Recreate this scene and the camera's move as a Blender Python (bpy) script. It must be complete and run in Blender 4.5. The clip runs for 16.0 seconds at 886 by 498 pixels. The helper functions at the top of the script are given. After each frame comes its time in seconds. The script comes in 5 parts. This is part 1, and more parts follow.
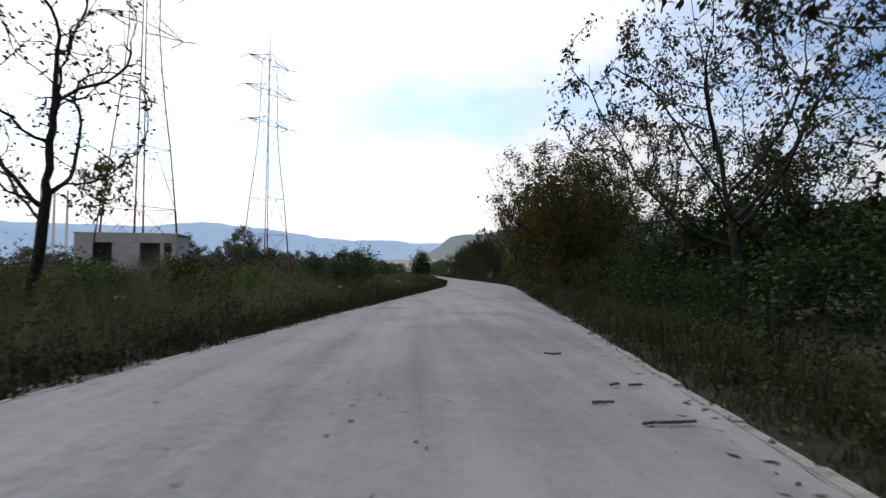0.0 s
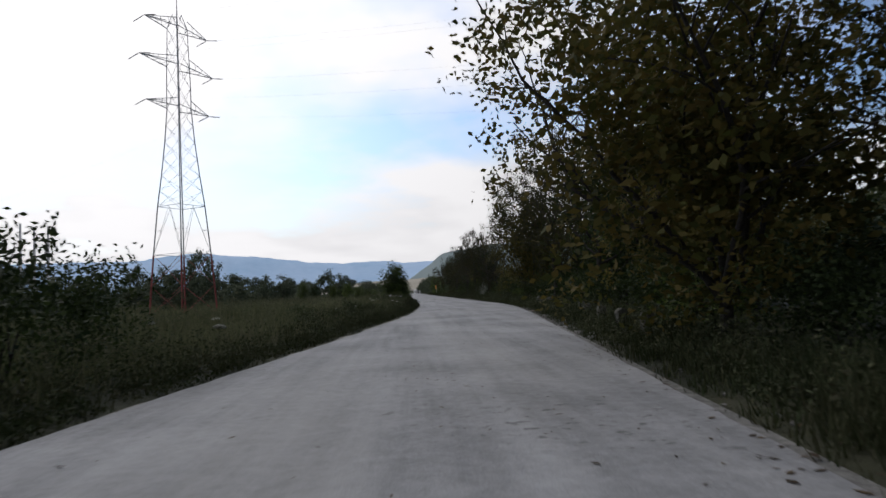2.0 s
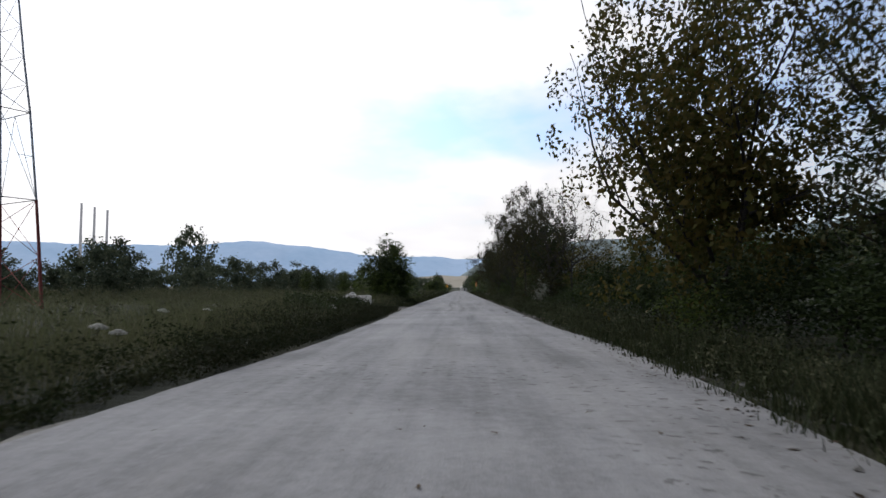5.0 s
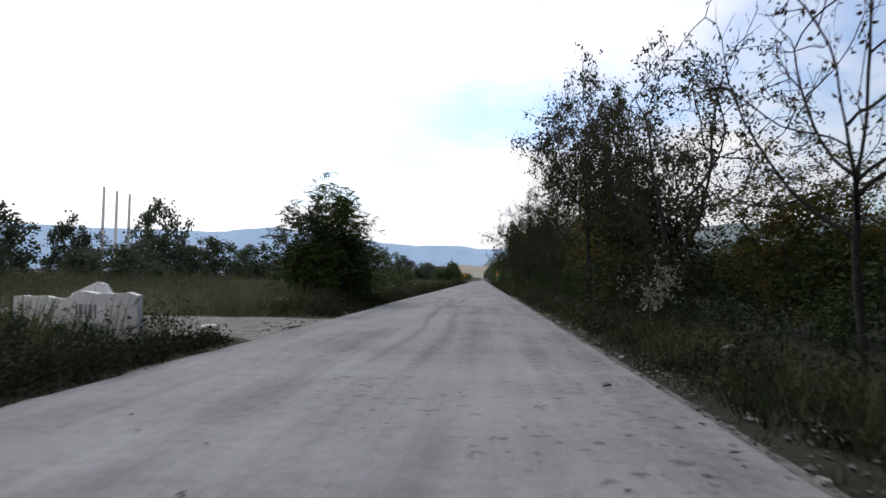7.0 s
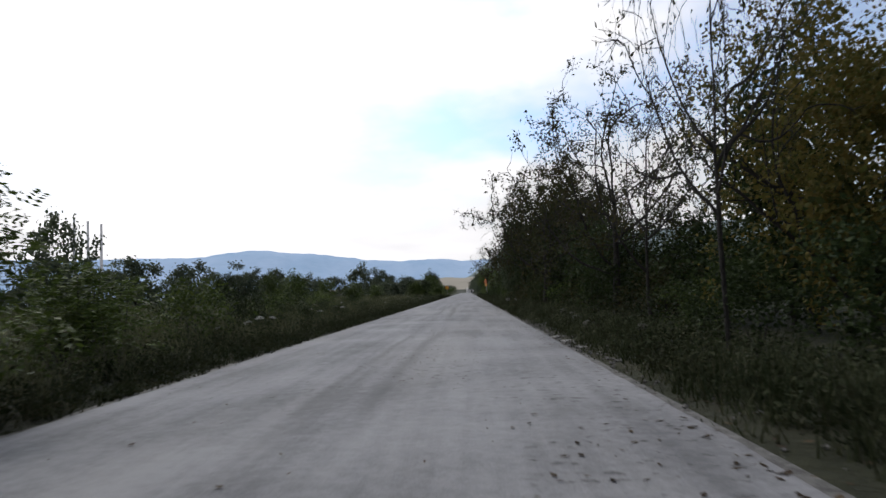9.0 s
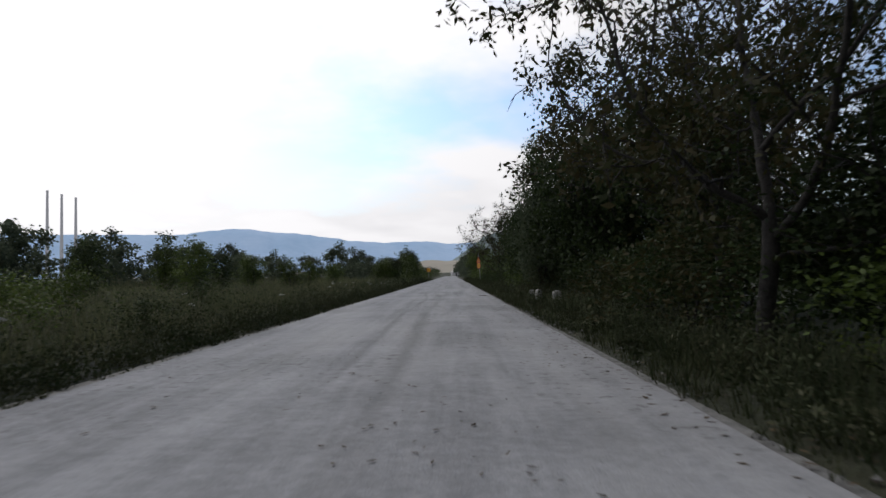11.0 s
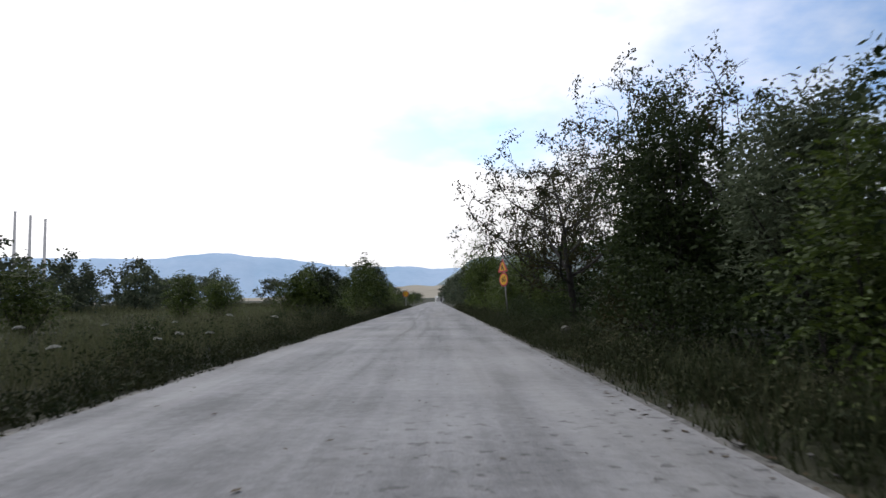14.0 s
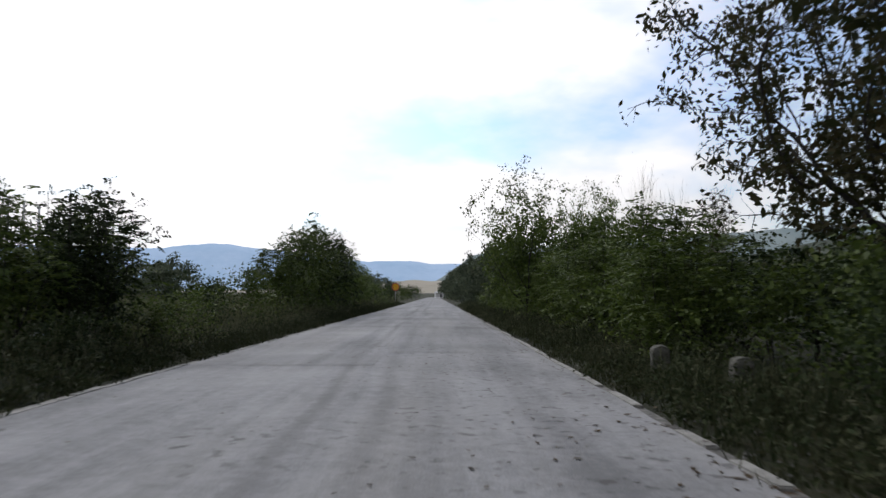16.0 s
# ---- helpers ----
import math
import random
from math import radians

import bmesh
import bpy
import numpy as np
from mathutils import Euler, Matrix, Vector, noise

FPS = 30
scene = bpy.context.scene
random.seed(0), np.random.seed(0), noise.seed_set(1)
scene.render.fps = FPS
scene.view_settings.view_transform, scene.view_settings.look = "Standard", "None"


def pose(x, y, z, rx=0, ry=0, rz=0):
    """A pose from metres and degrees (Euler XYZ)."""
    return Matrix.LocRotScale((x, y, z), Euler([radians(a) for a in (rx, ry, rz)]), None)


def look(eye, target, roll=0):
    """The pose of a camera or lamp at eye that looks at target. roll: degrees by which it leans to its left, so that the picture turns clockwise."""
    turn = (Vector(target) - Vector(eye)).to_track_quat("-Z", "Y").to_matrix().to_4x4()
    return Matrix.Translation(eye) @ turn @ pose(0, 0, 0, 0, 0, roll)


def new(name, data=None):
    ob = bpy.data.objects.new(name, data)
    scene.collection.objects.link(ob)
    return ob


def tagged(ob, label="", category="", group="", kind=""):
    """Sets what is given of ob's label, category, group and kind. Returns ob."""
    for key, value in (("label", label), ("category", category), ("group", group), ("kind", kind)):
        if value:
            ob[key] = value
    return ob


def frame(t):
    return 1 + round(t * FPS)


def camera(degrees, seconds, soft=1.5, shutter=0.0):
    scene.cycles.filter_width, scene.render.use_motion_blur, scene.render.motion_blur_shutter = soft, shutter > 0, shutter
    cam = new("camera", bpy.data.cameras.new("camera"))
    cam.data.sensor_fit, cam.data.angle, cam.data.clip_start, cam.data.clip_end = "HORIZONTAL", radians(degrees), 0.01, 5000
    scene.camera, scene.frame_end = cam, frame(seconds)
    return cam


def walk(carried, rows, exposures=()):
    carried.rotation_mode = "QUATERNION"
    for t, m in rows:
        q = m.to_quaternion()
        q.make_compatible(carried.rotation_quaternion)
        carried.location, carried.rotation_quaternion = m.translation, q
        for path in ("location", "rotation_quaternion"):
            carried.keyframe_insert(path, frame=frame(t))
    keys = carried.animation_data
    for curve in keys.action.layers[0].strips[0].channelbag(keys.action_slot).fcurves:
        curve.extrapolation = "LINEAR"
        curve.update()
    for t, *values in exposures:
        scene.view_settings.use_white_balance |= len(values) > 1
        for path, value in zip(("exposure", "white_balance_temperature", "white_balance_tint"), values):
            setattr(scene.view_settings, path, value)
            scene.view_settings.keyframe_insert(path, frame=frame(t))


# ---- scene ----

# ---------- camera and its drive ----------
cam = camera(67.9, 16.0, soft=1.5, shutter=0.12)
PATH = [
    (0, (-6.602, 1.096, 1.200), (-6.518, 3.093, 1.274), 0.64),
    (0.5, (-5.866, 7.415, 1.200), (-5.691, 9.406, 1.289), -1.64),
    (1, (-5.159, 13.750, 1.200), (-5.050, 15.743, 1.320), -2.92),
    (1.5, (-4.432, 20.094, 1.200), (-4.341, 22.088, 1.331), -2.93),
    (2, (-3.654, 26.450, 1.200), (-3.544, 28.443, 1.326), -2.84),
    (2.5, (-2.876, 32.823, 1.200), (-2.799, 34.816, 1.342), -2.33),
    (3, (-2.107, 39.211, 1.200), (-2.069, 41.206, 1.346), -2.10),
    (3.5, (-1.388, 45.601, 1.200), (-1.405, 47.595, 1.350), -1.78),
    (4, (-0.701, 51.999, 1.200), (-0.745, 53.992, 1.354), -0.80),
    (6.5, (1.187, 83.991, 1.200), (1.127, 85.989, 1.263), 0.73),
    (7, (1.286, 90.390, 1.200), (1.166, 92.385, 1.290), 0.95),
    (7.5, (1.374, 96.794, 1.200), (1.219, 98.786, 1.281), -0.90),
    (8, (1.386, 103.198, 1.200), (1.250, 105.192, 1.271), -2.40),
    (8.5, (1.350, 109.597, 1.200), (1.243, 111.591, 1.307), -2.01),
    (9, (1.332, 115.994, 1.200), (1.263, 117.988, 1.330), -2.27),
    (9.5, (1.272, 122.397, 1.200), (1.208, 124.391, 1.343), -2.42),
    (10, (1.215, 128.806, 1.200), (1.161, 130.804, 1.276), -1.75),
    (12.5, (1.088, 160.866, 1.200), (1.138, 162.863, 1.301), -1.29),
    (13, (0.996, 167.281, 1.200), (1.109, 169.273, 1.332), -1.70),
    (13.5, (0.961, 173.705, 1.200), (1.027, 175.698, 1.353), -0.01),
    (14, (0.982, 180.134, 1.200), (1.006, 182.128, 1.353), -0.98),
    (14.5, (1.082, 186.570, 1.200), (1.119, 188.562, 1.377), -0.18),
    (15, (1.017, 193.018, 1.200), (1.050, 195.012, 1.340), 0.35),
    (15.5, (1.095, 199.476, 1.200), (1.112, 201.472, 1.339), 0.23),
    (16, (1.130, 205.939, 1.200), (1.152, 207.934, 1.340), 0.25),
]
walk(cam, [(t, look(eye, target, roll)) for t, eye, target, roll in PATH],
     [(0.0, -0.5, 6430, 13.0), (1.0, -0.54, 6430, 13.0), (1.5, -0.72, 6430, 13.0), (2.0, -0.88, 6430, 13.0), (3.4, -0.82, 6430, 13.0), (4.2, -0.72, 6430, 13.0), (6.3, -0.56, 6430, 13.0), (7.4, -0.52, 6430, 13.0), (8.2, -0.90, 6430, 13.0), (9.0, -0.63, 6430, 13.0), (9.6, -0.62, 6430, 13.0), (10.2, -0.84, 6430, 13.0), (12.3, -0.67, 6430, 13.0), (12.8, -0.54, 6430, 13.0), (13.4, -0.4, 6430, 13.0), (14.2, -0.42, 6430, 13.0), (15.0, -0.45, 6430, 13.0), (15.5, -0.54, 6430, 13.0), (16.0, -0.54, 6430, 13.0)])

# ---------- sky and sun ----------
world = bpy.data.worlds.new("autumn_sky")
scene.world = world
world.use_nodes = True


def node(tree, kind, **values):
    n = tree.nodes.new("ShaderNode" + kind)
    for key, value in values.items():
        if key.startswith("i_"):
            n.inputs[key[2:].replace("_", " ")].default_value = value
        else:
            setattr(n, key, value)
    return n


def ramp(tree, fac, stops):
    r = tree.nodes.new("ShaderNodeValToRGB")
    while len(r.color_ramp.elements) < len(stops):
        r.color_ramp.elements.new(0.5)
    for e, (pos, col) in zip(r.color_ramp.elements, stops):
        e.position, e.color = pos, (*col, 1) if len(col) == 3 else col
    tree.links.new(fac, r.inputs[0])
    return r.outputs[0]


def calc(tree, op, a, b=0.0):
    n = tree.nodes.new("ShaderNodeMath")
    n.operation = op
    for slot, v in zip(n.inputs, (a, b)):
        if isinstance(v, (int, float)):
            slot.default_value = v
        else:
            tree.links.new(v, slot)
    return n.outputs[0]


def blend(tree, fac, a, b, how="MIX"):
    n = tree.nodes.new("ShaderNodeMix")
    n.data_type, n.blend_type = "RGBA", how
    for slot, v in ((n.inputs[0], fac), (n.inputs[6], a), (n.inputs[7], b)):
        if isinstance(v, (int, float)):
            slot.default_value = v
        elif isinstance(v, tuple):
            slot.default_value = (*v, 1) if len(v) == 3 else v
        else:
            tree.links.new(v, slot)
    return n.outputs[2]


SUN_UP, SUN_TURN = 46.0, -38.0  # degrees; turn from +y, to the right
TOWARD = Vector((math.sin(radians(SUN_TURN)) * math.cos(radians(SUN_UP)), math.cos(radians(SUN_TURN)) * math.cos(radians(SUN_UP)), math.sin(radians(SUN_UP))))
wt = world.node_tree
bg = wt.nodes["Background"]
sky = node(wt, "TexSky", sky_type="NISHITA", sun_disc=False)
sky.sun_elevation, sky.sun_rotation = radians(SUN_UP), radians(SUN_TURN)
sky.air_density, sky.dust_density = 1.0, 1.5
co = node(wt, "TexCoord")
sep = node(wt, "SeparateXYZ")
wt.links.new(co.outputs["Generated"], sep.inputs[0])
lift = calc(wt, "ADD", calc(wt, "MAXIMUM", sep.outputs[2], 0.0), 0.22)
flat = node(wt, "CombineXYZ")
wt.links.new(calc(wt, "DIVIDE", sep.outputs[0], lift), flat.inputs[0])
wt.links.new(calc(wt, "DIVIDE", sep.outputs[1], lift), flat.inputs[1])
flat.inputs[2].default_value = 3.7
puffs = node(wt, "TexNoise", i_Scale=1.15, i_Detail=7.0, i_Roughness=0.55)
wt.links.new(flat.outputs[0], puffs.inputs["Vector"])
# the sky clears towards the right-hand side
open_side = calc(wt, "ADD", calc(wt, "MULTIPLY", calc(wt, "MAXIMUM", calc(wt, "SUBTRACT", sep.outputs[0], 0.2), 0.0), -0.42), 0.075)
thin = calc(wt, "MULTIPLY", calc(wt, "MAXIMUM", calc(wt, "MINIMUM", calc(wt, "SUBTRACT", sep.outputs[2], 0.16), calc(wt, "SUBTRACT", 0.62, sep.outputs[2])), 0.0), -0.36)
low_veil = calc(wt, "MULTIPLY", calc(wt, "MAXIMUM", calc(wt, "SUBTRACT", 0.16, sep.outputs[2]), 0.0), 1.3)
cover = ramp(wt, calc(wt, "ADD", calc(wt, "ADD", calc(wt, "ADD", puffs.outputs[0], low_veil), open_side), thin), [(0.37, (0, 0, 0)), (0.60, (1, 1, 1))])
under = node(wt, "TexNoise", i_Scale=2.3, i_Detail=4.0)
wt.links.new(flat.outputs[0], under.inputs["Vector"])
cloud = ramp(wt, under.outputs[0], [(0.3, (1.38, 1.38, 1.38)), (0.55, (1.56, 1.56, 1.55))])
# clouds shine most towards the veiled sun
facing = node(wt, "VectorMath", operation="DOT_PRODUCT")
wt.links.new(co.outputs["Generated"], facing.inputs[0])
facing.inputs[1].default_value = tuple(TOWARD)
glow = calc(wt, "MAXIMUM", calc(wt, "ADD", calc(wt, "MULTIPLY", facing.outputs["Value"], 0.88), 0.50), 0.22)
cloud = blend(wt, 1.0, cloud, glow, "MULTIPLY")
blue = blend(wt, 1.0, sky.outputs[0], (0.160, 0.181, 0.199), "MULTIPLY")
haze = calc(wt, "ADD", calc(wt, "MULTIPLY", calc(wt, "MAXIMUM", facing.outputs["Value"], 0.0), 1.65), 0.36)
blue = blend(wt, 1.0, blue, haze, "MULTIPLY")
wt.links.new(blend(wt, cover, blue, cloud), bg.inputs[0])
bg.inputs[1].default_value = 1.0

sun = new("sun", bpy.data.lights.new("sun", "SUN"))
sun.data.energy, sun.data.angle, sun.data.color = 1.2, radians(9), (1.0, 0.96, 0.90)
sun.matrix_world = look(TOWARD * 100, (0, 0, 0))

# ---------- materials ----------
def material(name, rough=0.8, metal=0.0, spec=0.3):
    m = bpy.data.materials.new(name)
    m.use_nodes = True
    t = m.node_tree
    b = t.nodes["Principled BSDF"]
    b.inputs["Roughness"].default_value = rough
    b.inputs["Metallic"].default_value = metal
    b.inputs["Specular IOR Level"].default_value = spec
    return m, t, b


def place(t, scale=(1, 1, 1), kind="Object"):
    c = t.nodes.new("ShaderNodeTexCoord")
    m = t.nodes.new("ShaderNodeMapping")
    m.inputs["Scale"].default_value = scale
    t.links.new(c.outputs[kind], m.inputs[0])
    return m.outputs[0]


def noisy(t, where, scale, detail=4.0, rough=0.55):
    n = node(t, "TexNoise", i_Scale=scale, i_Detail=detail, i_Roughness=rough)
    t.links.new(where, n.inputs["Vector"])
    return n.outputs[0]


def bump(t, b, height, strength, distance=0.02):
    n = t.nodes.new("ShaderNodeBump")
    n.inputs["Strength"].default_value, n.inputs["Distance"].default_value = strength, distance
    t.links.new(height, n.inputs["Height"])
    t.links.new(n.outputs[0], b.inputs["Normal"])


def plain(name, dark, light, scale=6.0, rough=0.8, metal=0.0, relief=0.3, fine=40.0):
    """A surface that wanders between two tones at two scales."""
    m, t, b = material(name, rough, metal)
    where = place(t)
    f = calc(t, "ADD", calc(t, "MULTIPLY", noisy(t, where, scale), 0.6), calc(t, "MULTIPLY", noisy(t, where, fine), 0.4))
    t.links.new(ramp(t, f, [(0.35, dark), (0.65, light)]), b.inputs[0])
    bump(t, b, noisy(t, where, fine), relief)
    return m


def leafy(name, tones, through_it=0.25, rough=0.55, patch=0.0, gloss=0.12):
    """Leaves: each one takes its own tone; some light passes through."""
    m, t, b = material(name, rough + 0.15, 0.0, gloss)
    g = t.nodes.new("ShaderNodeNewGeometry")
    o = t.nodes.new("ShaderNodeObjectInfo")
    f = g.outputs["Random Per Island"]
    if patch:
        big = noisy(t, place(t), patch, 2.0)
        f = calc(t, "ADD", calc(t, "MULTIPLY", f, 0.55), calc(t, "MULTIPLY", calc(t, "SUBTRACT", big, 0.25), 0.8))
    col = ramp(t, f, [(i / max(1, len(tones) - 1), c) for i, c in enumerate(tones)])
    hue = t.nodes.new("ShaderNodeHueSaturation")
    t.links.new(col, hue.inputs["Color"])
    t.links.new(calc(t, "ADD", calc(t, "MULTIPLY", o.outputs["Random"], 0.5), 0.75), hue.inputs["Value"])
    t.links.new(hue.outputs[0], b.inputs[0])
    tr = t.nodes.new("ShaderNodeBsdfTranslucent")
    t.links.new(hue.outputs[0], tr.inputs[0])
    mix = t.nodes.new("ShaderNodeMixShader")
    mix.inputs[0].default_value = through_it
    t.links.new(b.outputs[0], mix.inputs[1])
    t.links.new(tr.outputs[0], mix.inputs[2])
    t.links.new(mix.outputs[0], t.nodes["Material Output"].inputs[0])
    return m


def road_material(name, dark, light, wear=1.0):
    m, t, b = material(name, 0.85, 0.0, 0.3)
    where = place(t)
    xyz = t.nodes.new("ShaderNodeSeparateXYZ")
    t.links.new(where, xyz.inputs[0])
    # broad stains, streaks along the way, chippings, fine grain
    f = calc(t, "MULTIPLY", noisy(t, where, 0.35, 5.0), 0.28)
    f = calc(t, "ADD", f, calc(t, "MULTIPLY", noisy(t, place(t, (1.5, 0.07, 1)), 1.0, 6.0, 0.65), 0.32))
    f = calc(t, "ADD", f, calc(t, "MULTIPLY", noisy(t, where, 6.0, 7.0, 0.8), 0.25))
    f = calc(t, "ADD", f, calc(t, "MULTIPLY", noisy(t, where, 55.0, 3.0, 0.7), 0.16))
    col = ramp(t, f, [(0.418, dark), (0.582, light)])
    # dusty, faintly yellow stretches
    dust = ramp(t, noisy(t, place(t, (0.5, 0.06, 1)), 1.0, 3.0), [(0.48, (0, 0, 0)), (0.68, (1, 1, 1))])
    col = blend(t, calc(t, "MULTIPLY", dust, 0.35), col, (0.322, 0.315, 0.300))
    # dark pits of a hand's width, more of them in the right-hand lane
    pits = noisy(t, place(t, (1.0, 1.25, 1)), 5.2, 3.0, 0.6)
    lane = calc(t, "MULTIPLY", calc(t, "MINIMUM", calc(t, "MAXIMUM", calc(t, "SUBTRACT", xyz.outputs[0], 0.4), -2.5), 2.0), 0.035)
    where_pits = calc(t, "ADD", noisy(t, where, 0.21, 2.0), lane)
    pit = calc(t, "MULTIPLY", ramp(t, pits, [(0.595, (0, 0, 0)), (0.66, (1, 1, 1))]), ramp(t, where_pits, [(0.47, (0, 0, 0)), (0.59, (1, 1, 1))]))
    col = blend(t, calc(t, "MULTIPLY", pit, 0.68 * wear), col, (0.055, 0.052, 0.05))
    # wavering dark seams along the lane
    sway = calc(t, "MULTIPLY", calc(t, "SUBTRACT", noisy(t, place(t, (0, 0.045, 0)), 1.0, 3.0), 0.5), 1.5)
    for at_, width in ((0.42, 0.15), (-0.25, 0.10)):
        off = calc(t, "ABSOLUTE", calc(t, "SUBTRACT", calc(t, "SUBTRACT", xyz.outputs[0], at_), sway))
        seam = ramp(t, calc(t, "ADD", calc(t, "DIVIDE", off, width * 4), calc(t, "MULTIPLY", calc(t, "SUBTRACT", noisy(t, where, 3.0, 5.0, 0.7), 0.5), 0.5)), [(0.05, (1, 1, 1)), (0.35, (0, 0, 0))])
        seam = calc(t, "MULTIPLY", seam, ramp(t, noisy(t, place(t, (0.05, 0.06, 1)), 1.0, 2.0), [(0.40, (0, 0, 0)), (0.54, (1, 1, 1))]))
        seam = calc(t, "MULTIPLY", seam, ramp(t, calc(t, "DIVIDE", xyz.outputs[1], 200.0), [(0.44, (0, 0, 0)), (0.5, (1, 1, 1))]))
        col = blend(t, calc(t, "MULTIPLY", seam, 0.42 * wear), col, (0.085, 0.083, 0.082))
    # a few fine cracks
    v = node(t, "TexVoronoi", feature="DISTANCE_TO_EDGE", i_Scale=0.35)
    warp = node(t, "TexNoise", i_Scale=0.9, i_Detail=5.0)
    t.links.new(where, warp.inputs["Vector"])
    off = node(t, "VectorMath", operation="MULTIPLY_ADD")
    t.links.new(warp.outputs["Color"], off.inputs[0])
    off.inputs[1].default_value = (1.6, 1.6, 0)
    t.links.new(where, off.inputs[2])
    t.links.new(off.outputs[0], v.inputs["Vector"])
    crack = calc(t, "MULTIPLY", calc(t, "LESS_THAN", v.outputs["Distance"], 0.0025), ramp(t, noisy(t, where, 0.11, 2.0), [(0.50, (0, 0, 0)), (0.60, (1, 1, 1))]))
    col = blend(t, calc(t, "MULTIPLY", crack, 0.16), col, (0.05, 0.048, 0.045))
    t.links.new(col, b.inputs[0])
    h = calc(t, "SUBTRACT", calc(t, "ADD", noisy(t, where, 60.0, 3.0), noisy(t, where, 9.0, 4.0, 0.7)), calc(t, "MULTIPLY", pit, 0.6))
    bump(t, b, h, 0.6, 0.014)
    return m


ROAD = road_material("worn_grey_asphalt", (0.131, 0.132, 0.134), (0.286, 0.287, 0.290))
PATCH = road_material("repair_asphalt", (0.128, 0.129, 0.131), (0.248, 0.249, 0.252), 0.6)
CONCRETE = plain("weathered_concrete", (0.045, 0.046, 0.039), (0.19, 0.185, 0.168), 3.0, 0.9)
EDGING = plain("worn_edging_concrete", (0.15, 0.147, 0.135), (0.34, 0.333, 0.31), 5.0, 0.9)
FADED = plain("faded_paint", (0.13, 0.125, 0.15), (0.42, 0.41, 0.43), 9.0, 0.9)
MOSSY = plain("mossy_old_concrete", (0.032, 0.034, 0.026), (0.135, 0.13, 0.112), 5.0, 0.95, relief=0.6)
WHITEWASH = plain("stained_whitewash", (0.68, 0.67, 0.65), (0.90, 0.895, 0.88), 3.2, 0.85, fine=14.0)
PALE = plain("pale_plaster", (0.52, 0.51, 0.49), (0.80, 0.79, 0.77), 1.8, 0.9)
GREYWALL = plain("grey_render", (0.42, 0.42, 0.415), (0.66, 0.66, 0.645), 0.6, 0.9)
GRAVEL = plain("gravel", (0.050, 0.048, 0.044), (0.185, 0.18, 0.167), 7.0, 0.9)
DIRT = plain("dusty_track", (0.095, 0.091, 0.081), (0.245, 0.237, 0.214), 2.6, 0.95, relief=0.9, fine=30.0)
BARK = plain("brown_grey_bark", (0.012, 0.011, 0.010), (0.046, 0.042, 0.037), 7.0, 0.95, relief=0.8)
PALEBARK = plain("pale_bark", (0.10, 0.09, 0.075), (0.26, 0.24, 0.20), 7.0, 0.9, relief=0.8)
STEEL = plain("galvanised_steel", (0.34, 0.34, 0.35), (0.55, 0.55, 0.56), 3.0, 0.55, 0.3)
RUST = plain("red_oxide_steel", (0.19, 0.045, 0.04), (0.34, 0.10, 0.088), 3.0, 0.7, 0.2)
POST = plain("dull_zinc_post", (0.22, 0.22, 0.22), (0.42, 0.42, 0.41), 8.0, 0.5, 0.5)
DARK = plain("dark_void", (0.02, 0.02, 0.02), (0.06, 0.06, 0.055), 2.0, 0.9)
SIGN_RED = plain("faded_red_film", (0.42, 0.045, 0.045), (0.60, 0.12, 0.11), 9.0, 0.45)
SIGN_YELLOW = plain("yellow_film", (0.72, 0.36, 0.02), (0.86, 0.48, 0.04), 5.0, 0.4)
SIGN_BLACK = plain("black_film", (0.012, 0.012, 0.012), (0.03, 0.03, 0.03), 9.0, 0.5)
BLEACHED = plain("bleached_wood", (0.05, 0.04, 0.03), (0.15, 0.12, 0.09), 6.0, 0.9)

GREEN = leafy("green_leaves", [(0.026, 0.042, 0.010), (0.056, 0.084, 0.017), (0.090, 0.128, 0.025), (0.150, 0.160, 0.036)], 0.32, 0.40, patch=0.35, gloss=0.2)
DEEP = leafy("deep_green_leaves", [(0.0102, 0.0179, 0.0076), (0.0204, 0.0323, 0.011), (0.0357, 0.0527, 0.017), (0.0561, 0.0697, 0.0221)], 0.25, 0.45, patch=0.35, gloss=0.1)
GREYGREEN = leafy("grey_green_leaves", [(0.045, 0.060, 0.035), (0.076, 0.096, 0.054), (0.120, 0.138, 0.084)], 0.22, patch=0.4)
AUTUMN = leafy("turning_leaves", [(0.026, 0.034, 0.012), (0.050, 0.058, 0.017), (0.092, 0.084, 0.022), (0.138, 0.104, 0.029), (0.078, 0.094, 0.023), (0.175, 0.142, 0.035)], 0.34, patch=0.4)
WALNUT = leafy("dull_walnut_leaves", [(0.016, 0.022, 0.009), (0.034, 0.040, 0.014), (0.050, 0.042, 0.018), (0.085, 0.072, 0.024)], 0.25, patch=0.5)
# field trees: blue-grey air haze is mixed into these leaf tones
FARLEAF = leafy("field_tree_leaves", [(0.044, 0.060, 0.042), (0.078, 0.098, 0.062), (0.135, 0.148, 0.088)], 0.38, patch=0.3)
RIDGELEAF = leafy("ridge_wood_leaves", [(0.020, 0.032, 0.016), (0.040, 0.056, 0.024), (0.070, 0.074, 0.030), (0.110, 0.100, 0.036)], 0.15, patch=0.03)
GRASS = leafy("autumn_grass", [(0.0313, 0.04, 0.0194), (0.0534, 0.063, 0.031), (0.0846, 0.088, 0.0485), (0.1288, 0.126, 0.0795), (0.0442, 0.056, 0.0252)], 0.28, 0.7, patch=0.18)
